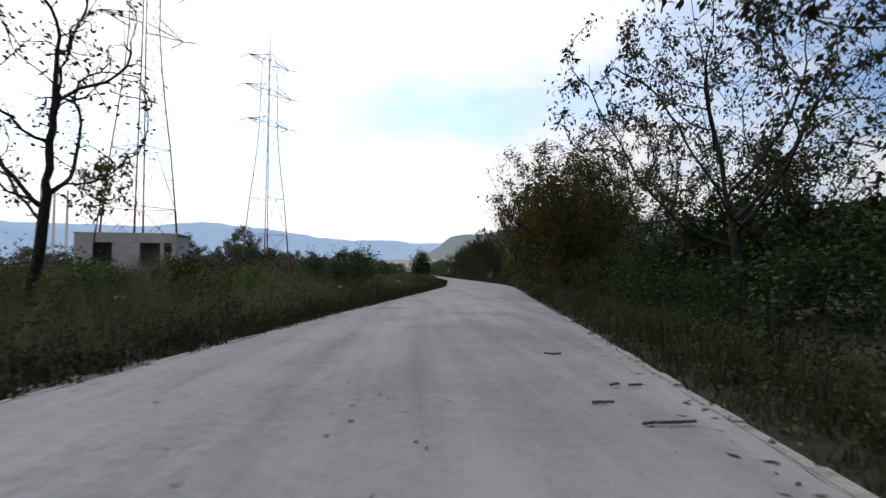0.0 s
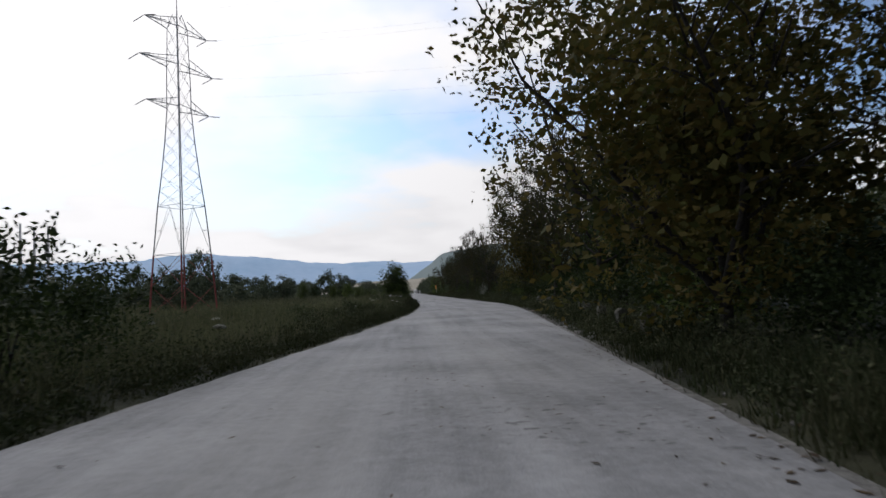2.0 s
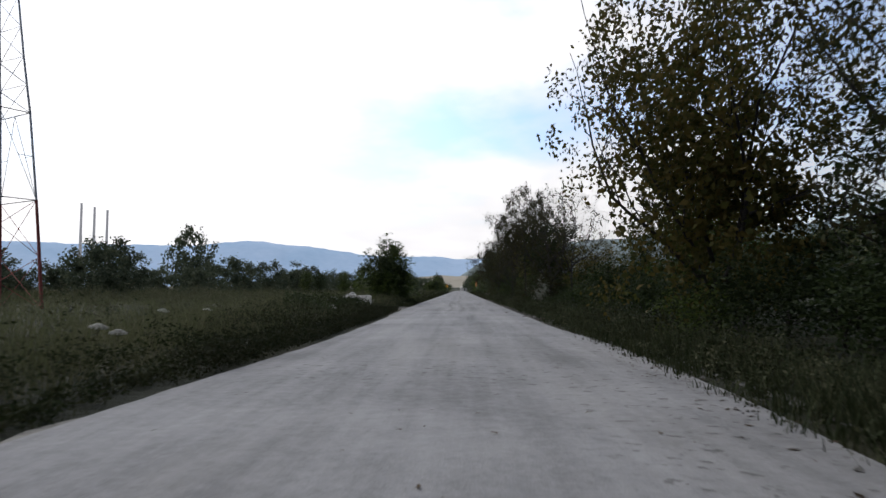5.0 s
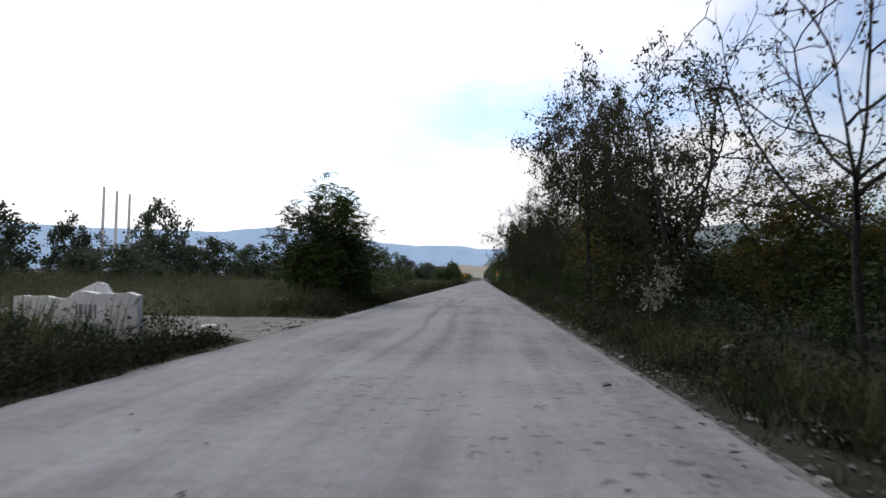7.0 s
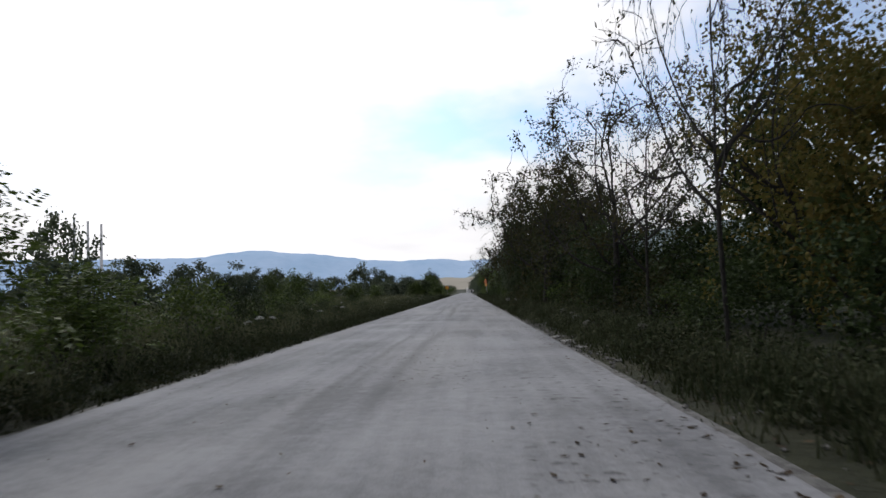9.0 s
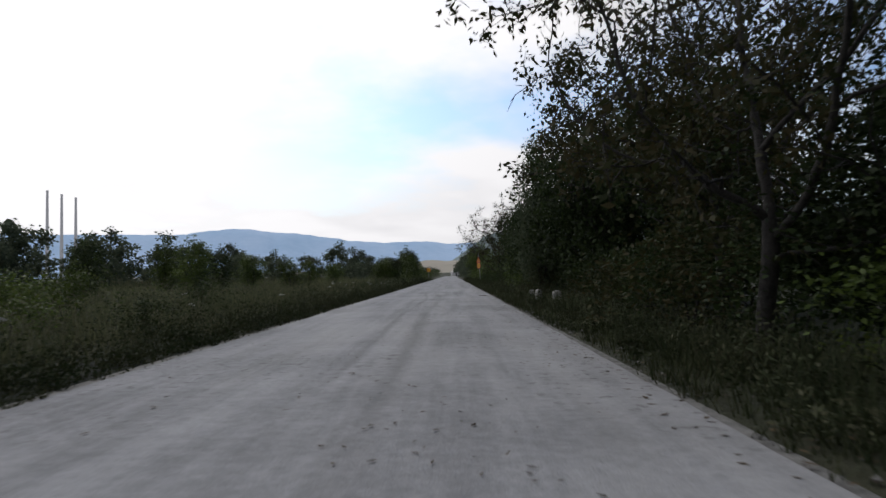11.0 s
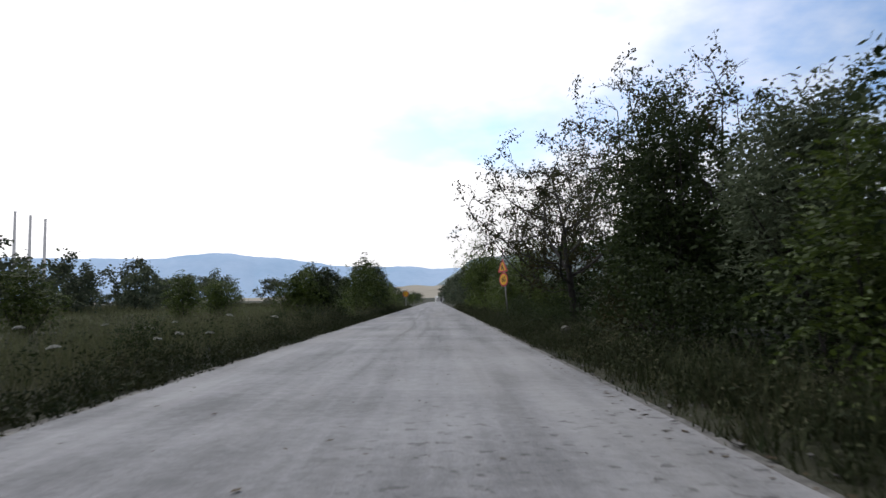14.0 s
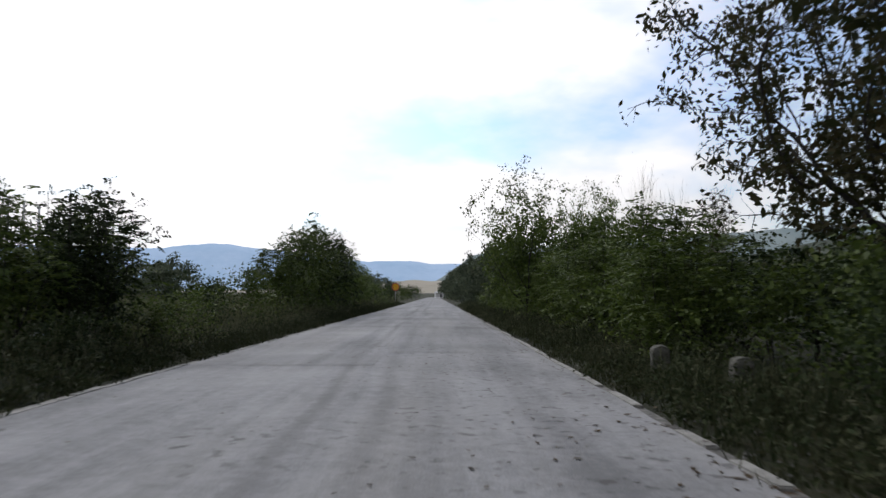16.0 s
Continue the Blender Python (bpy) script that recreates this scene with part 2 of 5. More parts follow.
FIELD = leafy("field_grass", [(0.0534, 0.066, 0.0291), (0.0828, 0.096, 0.0446), (0.1242, 0.126, 0.0679), (0.184, 0.176, 0.1067)], 0.30, 0.75, patch=0.12)
# weed tones darkened in the colour for verge shade and lens vignetting
SHADEWEED = leafy("verge_weeds", [(0.011, 0.017, 0.007), (0.021, 0.030, 0.011), (0.036, 0.040, 0.019), (0.070, 0.066, 0.038)], 0.22, 0.65, patch=0.5)
# the shade under the roadside trees is put into these plant tones
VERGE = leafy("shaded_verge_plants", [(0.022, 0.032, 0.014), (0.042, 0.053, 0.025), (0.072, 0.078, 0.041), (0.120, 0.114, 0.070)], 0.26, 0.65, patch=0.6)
SILVER = leafy("silvery_leaves", [(0.16, 0.18, 0.14), (0.26, 0.28, 0.23), (0.38, 0.39, 0.34)], 0.2, 0.6)
LITTER = leafy("fallen_leaves", [(0.030, 0.022, 0.014), (0.055, 0.038, 0.022), (0.090, 0.065, 0.035)], 0.05, 0.7)
UMBEL = leafy("white_umbels", [(0.30, 0.30, 0.26), (0.52, 0.52, 0.47)], 0.2, 0.8)

GROUND, gt, gb = material("grassy_soil", 0.95)
gw = place(gt)
soil = ramp(gt, noisy(gt, gw, 0.12, 6.0), [(0.35, (0.015, 0.019, 0.009)), (0.52, (0.030, 0.033, 0.015)), (0.68, (0.060, 0.057, 0.031))])
wood = ramp(gt, noisy(gt, gw, 0.11, 9.0, 0.8), [(0.40, (0.010, 0.017, 0.009)), (0.54, (0.030, 0.040, 0.018)), (0.66, (0.080, 0.076, 0.034))])
gs = gt.nodes.new("ShaderNodeSeparateXYZ")
gt.links.new(gw, gs.inputs[0])
hill = ramp(gt, calc(gt, "MULTIPLY", gs.outputs[2], 0.1), [(0.1, (0, 0, 0)), (0.6, (1, 1, 1))])
gt.links.new(blend(gt, hill, soil, wood), gb.inputs[0])
bump(gt, gb, noisy(gt, gw, 1.2, 8.0, 0.7), 0.9, 0.4)


def haze_glow_material(name, low, high):
    """Hills and chimneys kilometres off: air haze painted into their colour and a glow."""
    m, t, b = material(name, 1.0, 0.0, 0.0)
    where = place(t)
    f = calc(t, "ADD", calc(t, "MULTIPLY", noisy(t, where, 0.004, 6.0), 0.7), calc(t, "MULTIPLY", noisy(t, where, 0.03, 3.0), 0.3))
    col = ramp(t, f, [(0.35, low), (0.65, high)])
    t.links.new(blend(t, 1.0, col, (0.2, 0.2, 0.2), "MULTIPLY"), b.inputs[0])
    # the emission stands in for airlight; nothing here is a lamp
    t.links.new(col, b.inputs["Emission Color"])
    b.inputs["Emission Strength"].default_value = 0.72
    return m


FARHILL = haze_glow_material("distant_blue_hills", (0.44, 0.64, 0.90), (0.56, 0.74, 1.0))
MIDHILL = haze_glow_material("distant_grey_green_hill", (0.24, 0.31, 0.33), (0.33, 0.39, 0.40))
DRYHILL = haze_glow_material("distant_dry_slope", (0.42, 0.40, 0.345), (0.54, 0.505, 0.44))
HAZYSTACK = haze_glow_material("distant_hazy_concrete", (0.42, 0.44, 0.47), (0.50, 0.52, 0.56))

# ---------- plan ----------
BEND, BEND_Y, BEND_HALF = 6.73, 68.0, 14.0
EDGE_L, EDGE_R = -3.06, 3.27


def mid(y):
    """x of the road's middle line: a straight, a slight left-hand bend, a second straight, and far off a bend to the right."""
    d = BEND_Y - y
    x = -math.tan(radians(BEND)) * (d if d > BEND_HALF else 0 if d < -BEND_HALF else (d + BEND_HALF) ** 2 / (4 * BEND_HALF))
    return x + (max(0, y - 520) ** 2) * 0.0016


def mesh(name, verts, faces, mat, smooth=False):
    me = bpy.data.meshes.new(name)
    me.from_pydata([tuple(v) for v in verts], [], faces)
    me.materials.append(mat)
    if smooth:
        me.polygons.foreach_set("use_smooth", [True] * len(me.polygons))
    me.update()
    return me


def quads(name, verts, mat):
    """A mesh of loose quads, from an array of corners (n, 4, 3)."""
    v = np.asarray(verts, dtype=np.float32).reshape(-1, 3)
    n = len(v) // 4
    me = bpy.data.meshes.new(name)
    me.vertices.add(4 * n)
    me.vertices.foreach_set("co", v.ravel())
    me.loops.add(4 * n)
    me.loops.foreach_set("vertex_index", np.arange(4 * n, dtype=np.int32))
    me.polygons.add(n)
    me.polygons.foreach_set("loop_start", np.arange(0, 4 * n, 4, dtype=np.int32))
    me.materials.append(mat)
    me.update(calc_edges=True)
    return me


def part(name, me, parent, label="", m=None):
    ob = new(name, me)
    ob.parent = parent
    if m is not None:
        ob.matrix_basis = m
    return tagged(ob, label)


def solid(bm, name, mat, bevel=0.0):
    if bevel:
        bmesh.ops.bevel(bm, geom=list(bm.edges), offset=bevel, segments=2, affect="EDGES")
    me = bpy.data.meshes.new(name)
    bm.to_mesh(me)
    bm.free()
    me.materials.append(mat)
    return me


def block(bm, size, m=Matrix()):
    bmesh.ops.create_cube(bm, size=1, matrix=m @ Matrix.Diagonal((*size, 1)))


def rod(verts, faces, a, b, r0, r1, sides=4, caps=True):
    """Adds a tapered rod from a to b to the lists."""
    a, b = Vector(a), Vector(b)
    d = (b - a)
    if d.length < 1e-6:
        return
    d.normalize()
    u = d.orthogonal().normalized()
    w = d.cross(u)
    s = len(verts)
    for p, r in ((a, r0), (b, r1)):
        for k in range(sides):
            g = 2 * math.pi * k / sides
            verts.append(p + u * (r * math.cos(g)) + w * (r * math.sin(g)))
    for k in range(sides):
        j = (k + 1) % sides
        faces.append((s + k, s + j, s + sides + j, s + sides + k))
    if not caps:
        return
    faces.append(tuple(s + k for k in reversed(range(sides))))
    faces.append(tuple(s + sides + k for k in range(sides)))


def tube(verts, faces, pts, radii, sides=4):
    """One continuous tapered tube through the points."""
    s = len(verts)
    for i, p in enumerate(pts):
        d = (Vector(pts[min(i + 1, len(pts) - 1)]) - Vector(pts[max(i - 1, 0)])).normalized()
        u = Vector((1, 0, 0)) - d * d.x if i == 0 and abs(d.x) < 0.9 else Vector((0, 0, 1)) - d * d.z if i == 0 else u - d * u.dot(d)
        u.normalize()
        w = d.cross(u)
        for k in range(sides):
            g = 2 * math.pi * (k + 0.5) / sides
            verts.append(Vector(p) + u * (radii[i] * math.cos(g)) + w * (radii[i] * math.sin(g)))
    for i in range(len(pts) - 1):
        for k in range(sides):
            a, b = s + i * sides + k, s + i * sides + (k + 1) % sides
            faces.append((a, b, b + sides, a + sides))
    faces.append(tuple(s + k for k in reversed(range(sides))))
    faces.append(tuple(s + (len(pts) - 1) * sides + k for k in range(sides)))


def smooth01(v):
    v = min(1.0, max(0.0, v))
    return v * v * (3 - 2 * v)


def ground_z(x, y):
    lat = x - mid(min(y, 520))
    z = -0.05 if abs(lat) < 3.6 else -0.02 - 0.05 * smooth01((abs(lat) - 3.6) / 2)
    z += 0.16 * noise.noise((x * 0.11, y * 0.11, 0)) * smooth01((abs(lat) - 4.5) / 6)
    # wooded ridge beside the road
    z += 50 * smooth01((lat - 55) / 260) * (1 - 0.75 * smooth01((y - 250) / 1500)) * (1 + 0.22 * noise.noise((x * 0.006, y * 0.006, 4)))
    # the plain rises gently, far off
    z += 10 * smooth01((y - 900) / 1500)
    return z


# ---------- ground and road ----------
lats = [-4000, -2200, -1200, -700, -400, -250, -160, -110, -80, -60, -45, -34, -26, -20, -16, -13, -10.5, -8.5, -7, -5.8, -4.8, -4.1, -3.6, -2.8, 0, 2.9, 3.7, 4.3, 5, 6, 7.5, 9.5, 12, 16, 22, 30, 40, 55, 75, 100, 130, 160, 195, 230, 270, 315, 370, 450, 600, 900, 1500, 2500, 4000]
rows_y = [-900, -500, -300, -180, -110, -70, -45] + list(range(-30, 300, 4)) + list(range(304, 620, 14)) + [650, 720, 820, 950, 1150, 1400, 1800, 2300, 3000, 3900, 4600]
gv, gf = [], []
for y in rows_y:
    for a in lats:
        x = mid(min(max(y, -40), 520)) + a
        gv.append((x, y, ground_z(x, y)))
w = len(lats)
for i in range(len(rows_y) - 1):
    for j in range(w - 1):
        gf.append((i * w + j, i * w + j + 1, (i + 1) * w + j + 1, (i + 1) * w + j))
tagged(new("ground", mesh("ground", gv, gf, GROUND, True)), "rough autumn grassland with bare soil between tufts", "ground", kind="structure")


def narrower(y):
    """How far the left edge draws in between the bend and the dirt track."""
    return 0.14 * smooth01((y - 34) / 10) * (1 - smooth01((y - 112) / 12)) + 0.1 * smooth01((y - 40) / 8) * (1 - smooth01((y - 66) / 8)) + 0.2 * smooth01((y - 72) / 10) * (1 - smooth01((y - 92) / 5))


def wider(y):
    """How far the right edge swings out round the bend."""
    return 0.45 * smooth01((y - 60) / 14) * (1 - smooth01((y - 78) / 10))


def ribbon(name, y0, y1, step, lat0, lat1, z, mat, wander=0.0, thick=0.05, rag=1.3):
    """A strip that follows the road, with a slightly ragged edge and a skirt."""
    v, f = [], []
    ys = np.arange(y0, y1 + 0.01, step)
    cols = 7
    for y in ys:
        n0, n1 = noise.noise((y * rag, lat0, 1)) * wander, noise.noise((y * rag, lat1, 7)) * wander
        n0 += narrower(y) if lat0 < -2.9 else wider(y) if lat0 > 2.9 else 0
        n1 += wider(y) if lat1 > 3.2 else narrower(y) if lat1 < -2.5 else 0
        if name == "shoulder":  # grass grows up to the asphalt on the left of the bend; broad rubble on the right of the track
            if lat1 < 0:
                n0 += 0.34 * smooth01((y - 26) / 8) * (1 - smooth01((y - 120) / 12))
            else:
                n1 += 0.4 * smooth01((y - 88) / 6) * (1 - smooth01((y - 112) / 8))
        for k in range(cols):
            q = lat0 + n0 + (lat1 + n1 - lat0 - n0) * k / (cols - 1)
            crown = 0.03 * (1 - ((q - 0.1) / 3.3) ** 2) if z >= 0 else 0
            v.append((mid(y) + q, y, z + crown))
        v.append((mid(y) + lat1 + n1 + 0.02, y, z - thick))
        v.append((mid(y) + lat0 + n0 - 0.02, y, z - thick))
    n = cols + 2
    for i in range(len(ys) - 1):
        a, b = i * n, (i + 1) * n
        for k in range(cols - 1):
            f.append((a + k, a + k + 1, b + k + 1, b + k))
        f.append((a + cols - 1, a + cols, b + cols, b + cols - 1))
        f.append((a + cols + 1, a, b, b + cols + 1))
    return new(name, mesh(name, v, f, mat, False))


tagged(ribbon("road", -40, 700, 0.5, EDGE_L, EDGE_R, 0.0, ROAD, 0.05), "worn pale grey asphalt road without markings", "road", kind="structure")
tagged(ribbon("shoulder", -40, 300, 0.5, EDGE_R - 0.25, EDGE_R + 0.55, -0.03, GRAVEL, 0.45, 0.05, 0.5), "strip of grey gravel beside the asphalt", "shoulder", kind="structure")
tagged(ribbon("shoulder", -40, 300, 0.5, EDGE_L - 0.42, EDGE_L + 0.25, -0.03, DIRT, 0.4, 0.05, 0.6), "narrow dusty strip beside the asphalt", "shoulder", kind="structure")
# repairs in the asphalt, laid on it
for y0, y1, a, b in ((-30, 17.2, -0.55, 3.05), (17.2, 19.6, -2.9, -0.4), (219.5, 240, 0.15, 3.0), (217.0, 219.2, -2.85, 0.1)):
    tagged(ribbon("asphalt_patch", y0, y1, 0.5, a, b, 0.004, PATCH, 0.05, 0.02), "slightly darker rectangular asphalt repair in the road", "asphalt patch", "asphalt repairs", "structure")

# dirt track that leaves the road to the left
v, f = [], []
for i in range(26):
    s = i / 25
    x, y = -2.9 - 16 * s, 106.1 + 3.5 * s + 4 * s * s
    half = 4.9 - 3.7 * smooth01(s * 2.0)
    for k in range(5):
        q = (k / 2 - 1) * half * (1 + 0.18 * noise.noise((x * 0.6, k * 3.1, 5)))
        v.append((x, y + q * (1.12 if k in (0, 4) else 1), -0.12 if k in (0, 4) or i == 25 else 0.004 + 0.03 * noise.noise((x, q, 2)) + (0.08 if k == 2 and s > 0.3 else 0.0) - 0.02 * s))
for i in range(25):
    for k in range(4):
        a = i * 5 + k
        f.append((a, a + 1, a + 6, a + 5))
tagged(new("dirt_track", mesh("dirt_track", v, f, DIRT, True)), "pale dusty dirt track leaving the road", "dirt track", kind="structure")


# ---------- far hills ----------
def ridge(name, profile, dist, mat, label, rough, base=-40, depth=700):
    """A range of hills at a distance, its height in degrees by bearing (left is positive) from about the middle of the drive."""
    bs = np.arange(profile[0][0], profile[-1][0] + 0.01, 0.35)
    hs = np.interp(bs, [p[0] for p in profile], [p[1] for p in profile])
    v, f = [], []
    for b, h in zip(bs, hs):
        n = sum(noise.noise((b * k, 3.3, k)) / k ** 0.9 for k in (0.5, 1.1, 2.3, 4.6)) * rough
        up = math.tan(radians(max(0.15, h + n))) * dist
        for k, (out, z) in enumerate(((-depth, base), (-depth * 0.55, up * 0.42), (-depth * 0.2, up * 0.8), (0, up), (300, up * 0.5))):
            wob = depth * 0.10 * noise.noise((b * 0.9, k * 2.0, 9)) if 0 < k < 3 else 0
            r = dist + out + wob
            v.append((-math.sin(radians(b)) * r, 105 + math.cos(radians(b)) * r, z))
    for i in range(len(bs) - 1):
        for k in range(4):
            f.append((i * 5 + k, i * 5 + k + 1, (i + 1) * 5 + k + 1, (i + 1) * 5 + k))
    tagged(new(name, mesh(name, v, f, mat, True)), label, "hills", kind="structure")


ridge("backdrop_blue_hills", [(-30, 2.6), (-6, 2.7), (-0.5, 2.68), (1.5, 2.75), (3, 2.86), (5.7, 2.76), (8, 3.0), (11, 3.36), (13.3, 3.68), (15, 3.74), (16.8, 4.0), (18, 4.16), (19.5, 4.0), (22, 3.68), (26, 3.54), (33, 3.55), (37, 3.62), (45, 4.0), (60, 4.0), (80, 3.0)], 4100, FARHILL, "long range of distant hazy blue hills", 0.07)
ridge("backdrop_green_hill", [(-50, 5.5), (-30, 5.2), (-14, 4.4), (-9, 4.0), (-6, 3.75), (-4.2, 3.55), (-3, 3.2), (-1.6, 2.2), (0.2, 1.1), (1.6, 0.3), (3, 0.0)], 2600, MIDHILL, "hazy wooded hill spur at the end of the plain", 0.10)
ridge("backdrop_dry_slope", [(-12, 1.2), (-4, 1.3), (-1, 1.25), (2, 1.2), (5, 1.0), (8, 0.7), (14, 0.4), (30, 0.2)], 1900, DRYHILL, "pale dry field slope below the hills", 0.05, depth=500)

# ---------- plants: shapes ----------
def turn_toward(rng, d, angle):
    """A direction bent off d by the angle, to a chance side."""
    d = d / np.linalg.norm(d)
    side = np.cross(d, rng.normal(size=3))
    side /= np.linalg.norm(side) + 1e-9
    return d * math.cos(angle) + side * math.sin(angle)


def skeleton_of(seed, height, radius, fork, limbs, lean=0.0, up=0.35, order=3, droop=0.0, stems=1, thick=None, spread=0.75, kids=(7, 6)):
    """Branches as (a, b, r0, r1) and twig tips as (place, direction)."""
    rng = np.random.default_rng(seed)
    segs, tips = [], []
    thick = thick or 0.012 * height + 0.02

    def shoot(p, d, length, r, level):
        steps = 8 if level < 2 else 4 if level < order else 2
        q, dd = np.array(p, float), d / np.linalg.norm(d)
        pts = [q]
        for i in range(steps):
            dd = dd + rng.normal(size=3) * (0.17 if level else 0.07) + np.array([0, 0, (up if level < 3 else up * 0.5) * 0.22 - droop * 0.2 * level])
            dd /= np.linalg.norm(dd)
            q = q + dd * length / steps
            pts.append(q)
        rs = np.linspace(r, max(0.004, r * (0.35 if level < order else 0.4)), steps + 1)
        for i in range(steps):
            segs.append((pts[i], pts[i + 1], rs[i], rs[i + 1], level))
        if level >= order:
            tips.extend((q_, dd) for q_ in pts[1:])
            return
        n = kids[0] if level == 1 else kids[1]
        for i in range(n):
            s = 0.25 + 0.75 * (i + rng.random()) / n
            k = min(steps - 1, int(s * steps))
            base = pts[k] + (pts[k + 1] - pts[k]) * (s * steps - k)
            shoot(base, turn_toward(rng, pts[k + 1] - pts[k], rng.uniform(0.5, 1.05)), length * rng.uniform(0.36, 0.58) * (1.15 - 0.4 * s), rs[k] * 0.55, level + 1)
        shoot(pts[-1], dd, length * 0.4, rs[-1] * 0.9, level + 1)

    for s in range(stems):
        g0 = rng.uniform(0, 2 * math.pi)
        foot = np.array([math.cos(g0), math.sin(g0), 0]) * (0.25 * radius if stems > 1 else 0) * rng.random()
        axis = np.array([lean + (math.cos(g0) * 0.35 if stems > 1 else 0), (math.sin(g0) * 0.35 if stems > 1 else 0), 1.0])
        axis /= np.linalg.norm(axis)
        top = foot + axis * fork
        last = foot - np.array([0, 0, 0.25])
        for i in range(4):
            nxt = foot + axis * fork * (i + 1) / 4 + rng.normal(size=3) * 0.03 * np.array([1, 1, 0])
            segs.append((last, nxt, thick * (1.25 - 0.12 * i), thick * (1.13 - 0.12 * i), 0))
            last = nxt
        for i in range(limbs):
            g = 2 * math.pi * (i + rng.uniform(-0.3, 0.3)) / limbs
            tilt = rng.uniform(0.35, 1.0) * spread if i else 0.12
            d = np.array([math.sin(tilt) * math.cos(g), math.sin(tilt) * math.sin(g), math.cos(tilt)])
            reach = (height - fork) * (math.cos(tilt) * 0.55 + 0.25) + radius * math.sin(tilt) * 0.55
            start = last - axis * rng.uniform(0, 0.3) * fork
            shoot(start, d, reach, thick * rng.uniform(0.45, 0.62), 1)
    return segs, tips


def grown(seed, room, fork, step=0.3, kill=0.5, wild=0.17, tip=0.0085, pipe=2.3, lean=0.0):
    """A crooked tree whose boughs grow step by step toward the free places of its crown; branches and twig tips as skeleton_of gives them."""
    rng = np.random.default_rng(seed)
    goal = np.array(room)
    pts = [np.array([0.0, 0.0, -0.25])]
    up = [-1]
    n0 = max(3, int(fork / step))
    for i in range(n0):
        z = fork * (i + 1) / n0
        pts.append(np.array([lean * z + 0.05 * math.sin(2.3 * z + seed), 0.05 * math.sin(1.7 * z + 2 * seed), z]))
        up.append(i)
    near = np.full(len(goal), 1e9)
    who = np.zeros(len(goal), int)

    def look_again(first):
        new_ = np.array(pts[first:])
        d = np.linalg.norm(goal[:, None, :] - new_[None, :, :], axis=2)
        k = d.argmin(1)
        m = d[np.arange(len(goal)), k]
        better = m < near
        near[better], who[better] = m[better], k[better] + first

    look_again(max(1, n0 - 2))
    for _ in range(90):
        if not len(goal):
            break
        first = len(pts)
        pull = {}
        for g, n, d in zip(goal, who, near):
            pull.setdefault(int(n), []).append((g - pts[n]) / (d + 1e-9))
        for n, ways in pull.items():
            w_ = np.sum(ways, axis=0)
            w_ = w_ / (np.linalg.norm(w_) + 1e-9) + rng.normal(size=3) * wild
            old = pts[n] - pts[up[n]]
            w_ = w_ + 0.6 * old / (np.linalg.norm(old) + 1e-9)
            pts.append(pts[n] + step * w_ / np.linalg.norm(w_))
            up.append(n)
        look_again(first)
        keep = near > kill
        goal, near, who = goal[keep], near[keep], who[keep]
    n = len(pts)
    kids = [[] for _ in range(n)]
    for i in range(1, n):
        kids[up[i]].append(i)
    thick = np.zeros(n)
    for i in range(n - 1, -1, -1):
        thick[i] = sum(thick[k] ** pipe for k in kids[i]) ** (1 / pipe) if kids[i] else tip
    tips, runs = [], []
    heads = [(0, None)]
    while heads:  # each run follows the thickest shoot to its end
        i, root_of = heads.pop()
        line, radii = ([pts[root_of]], [min(thick[root_of], thick[i] * 1.25)]) if root_of is not None else ([], [])
        while True:
            line.append(pts[i])
            radii.append(thick[i])
            if not kids[i]:
                break
            order = sorted(kids[i], key=lambda k: -thick[k])
            heads.extend((k, i) for k in order[1:])
            i = order[0]
        if root_of is None:
            radii[0] *= 1.3
        runs.append((line, radii))
    for i in range(1, n):
        if thick[i] < tip * 3.2:
            d = (pts[i] - pts[up[i]]) / step
            tips.append((pts[i], d))
            for _ in range(2 if not kids[i] else int(rng.random() < 0.55)):  # short end twigs
                e = pts[i] + turn_toward(rng, d, rng.uniform(0.3, 1.0)) * rng.uniform(0.2, 0.55)
                runs.append(([pts[i], e], [tip * 0.8, tip * 0.5]))
                tips.append((e, d))
                tips.append((pts[i] * 0.4 + e * 0.6, d))
    return runs, tips


def boughs_mesh(name, runs, mat):
    v, f = [], []
    for line, radii in runs:
        tube(v, f, line, radii, 9 if radii[0] > 0.08 else 6 if radii[0] > 0.035 else 3)
    return mesh(name, v, f, mat, True)


def wood_mesh(name, segs, mat, thin=0.0):
    v, f = [], []
    for a, b, r0, r1, level in segs:
        if r0 < thin:
            continue
        rod(v, f, a, b, r0, r1, (8, 6, 4, 3, 3)[level], level < 1)
    return mesh(name, v, f, mat, True)


def leaf_quads(rng, places, size, narrow=0.5, hang=0.35, lie=0.6):
    """One folded leaf at each place: a long diamond with chance direction."""
    n = len(places)
    d = rng.normal(size=(n, 3)) * np.array([1, 1, lie]) + np.array([0, 0, -hang])
    d /= np.linalg.norm(d, axis=1)[:, None]
    s = np.cross(d, rng.normal(size=(n, 3)))
    s /= np.linalg.norm(s, axis=1)[:, None] + 1e-9
    nrm = np.cross(d, s)
    L = (size * rng.uniform(0.65, 1.3, size=n))[:, None]
    p = np.asarray(places)
    a, c = p, p + d * L
    m = p + d * L * 0.45 + nrm * L * 0.10
    return np.stack([a, m + s * L * narrow * 0.5, c, m - s * L * narrow * 0.5], 1)


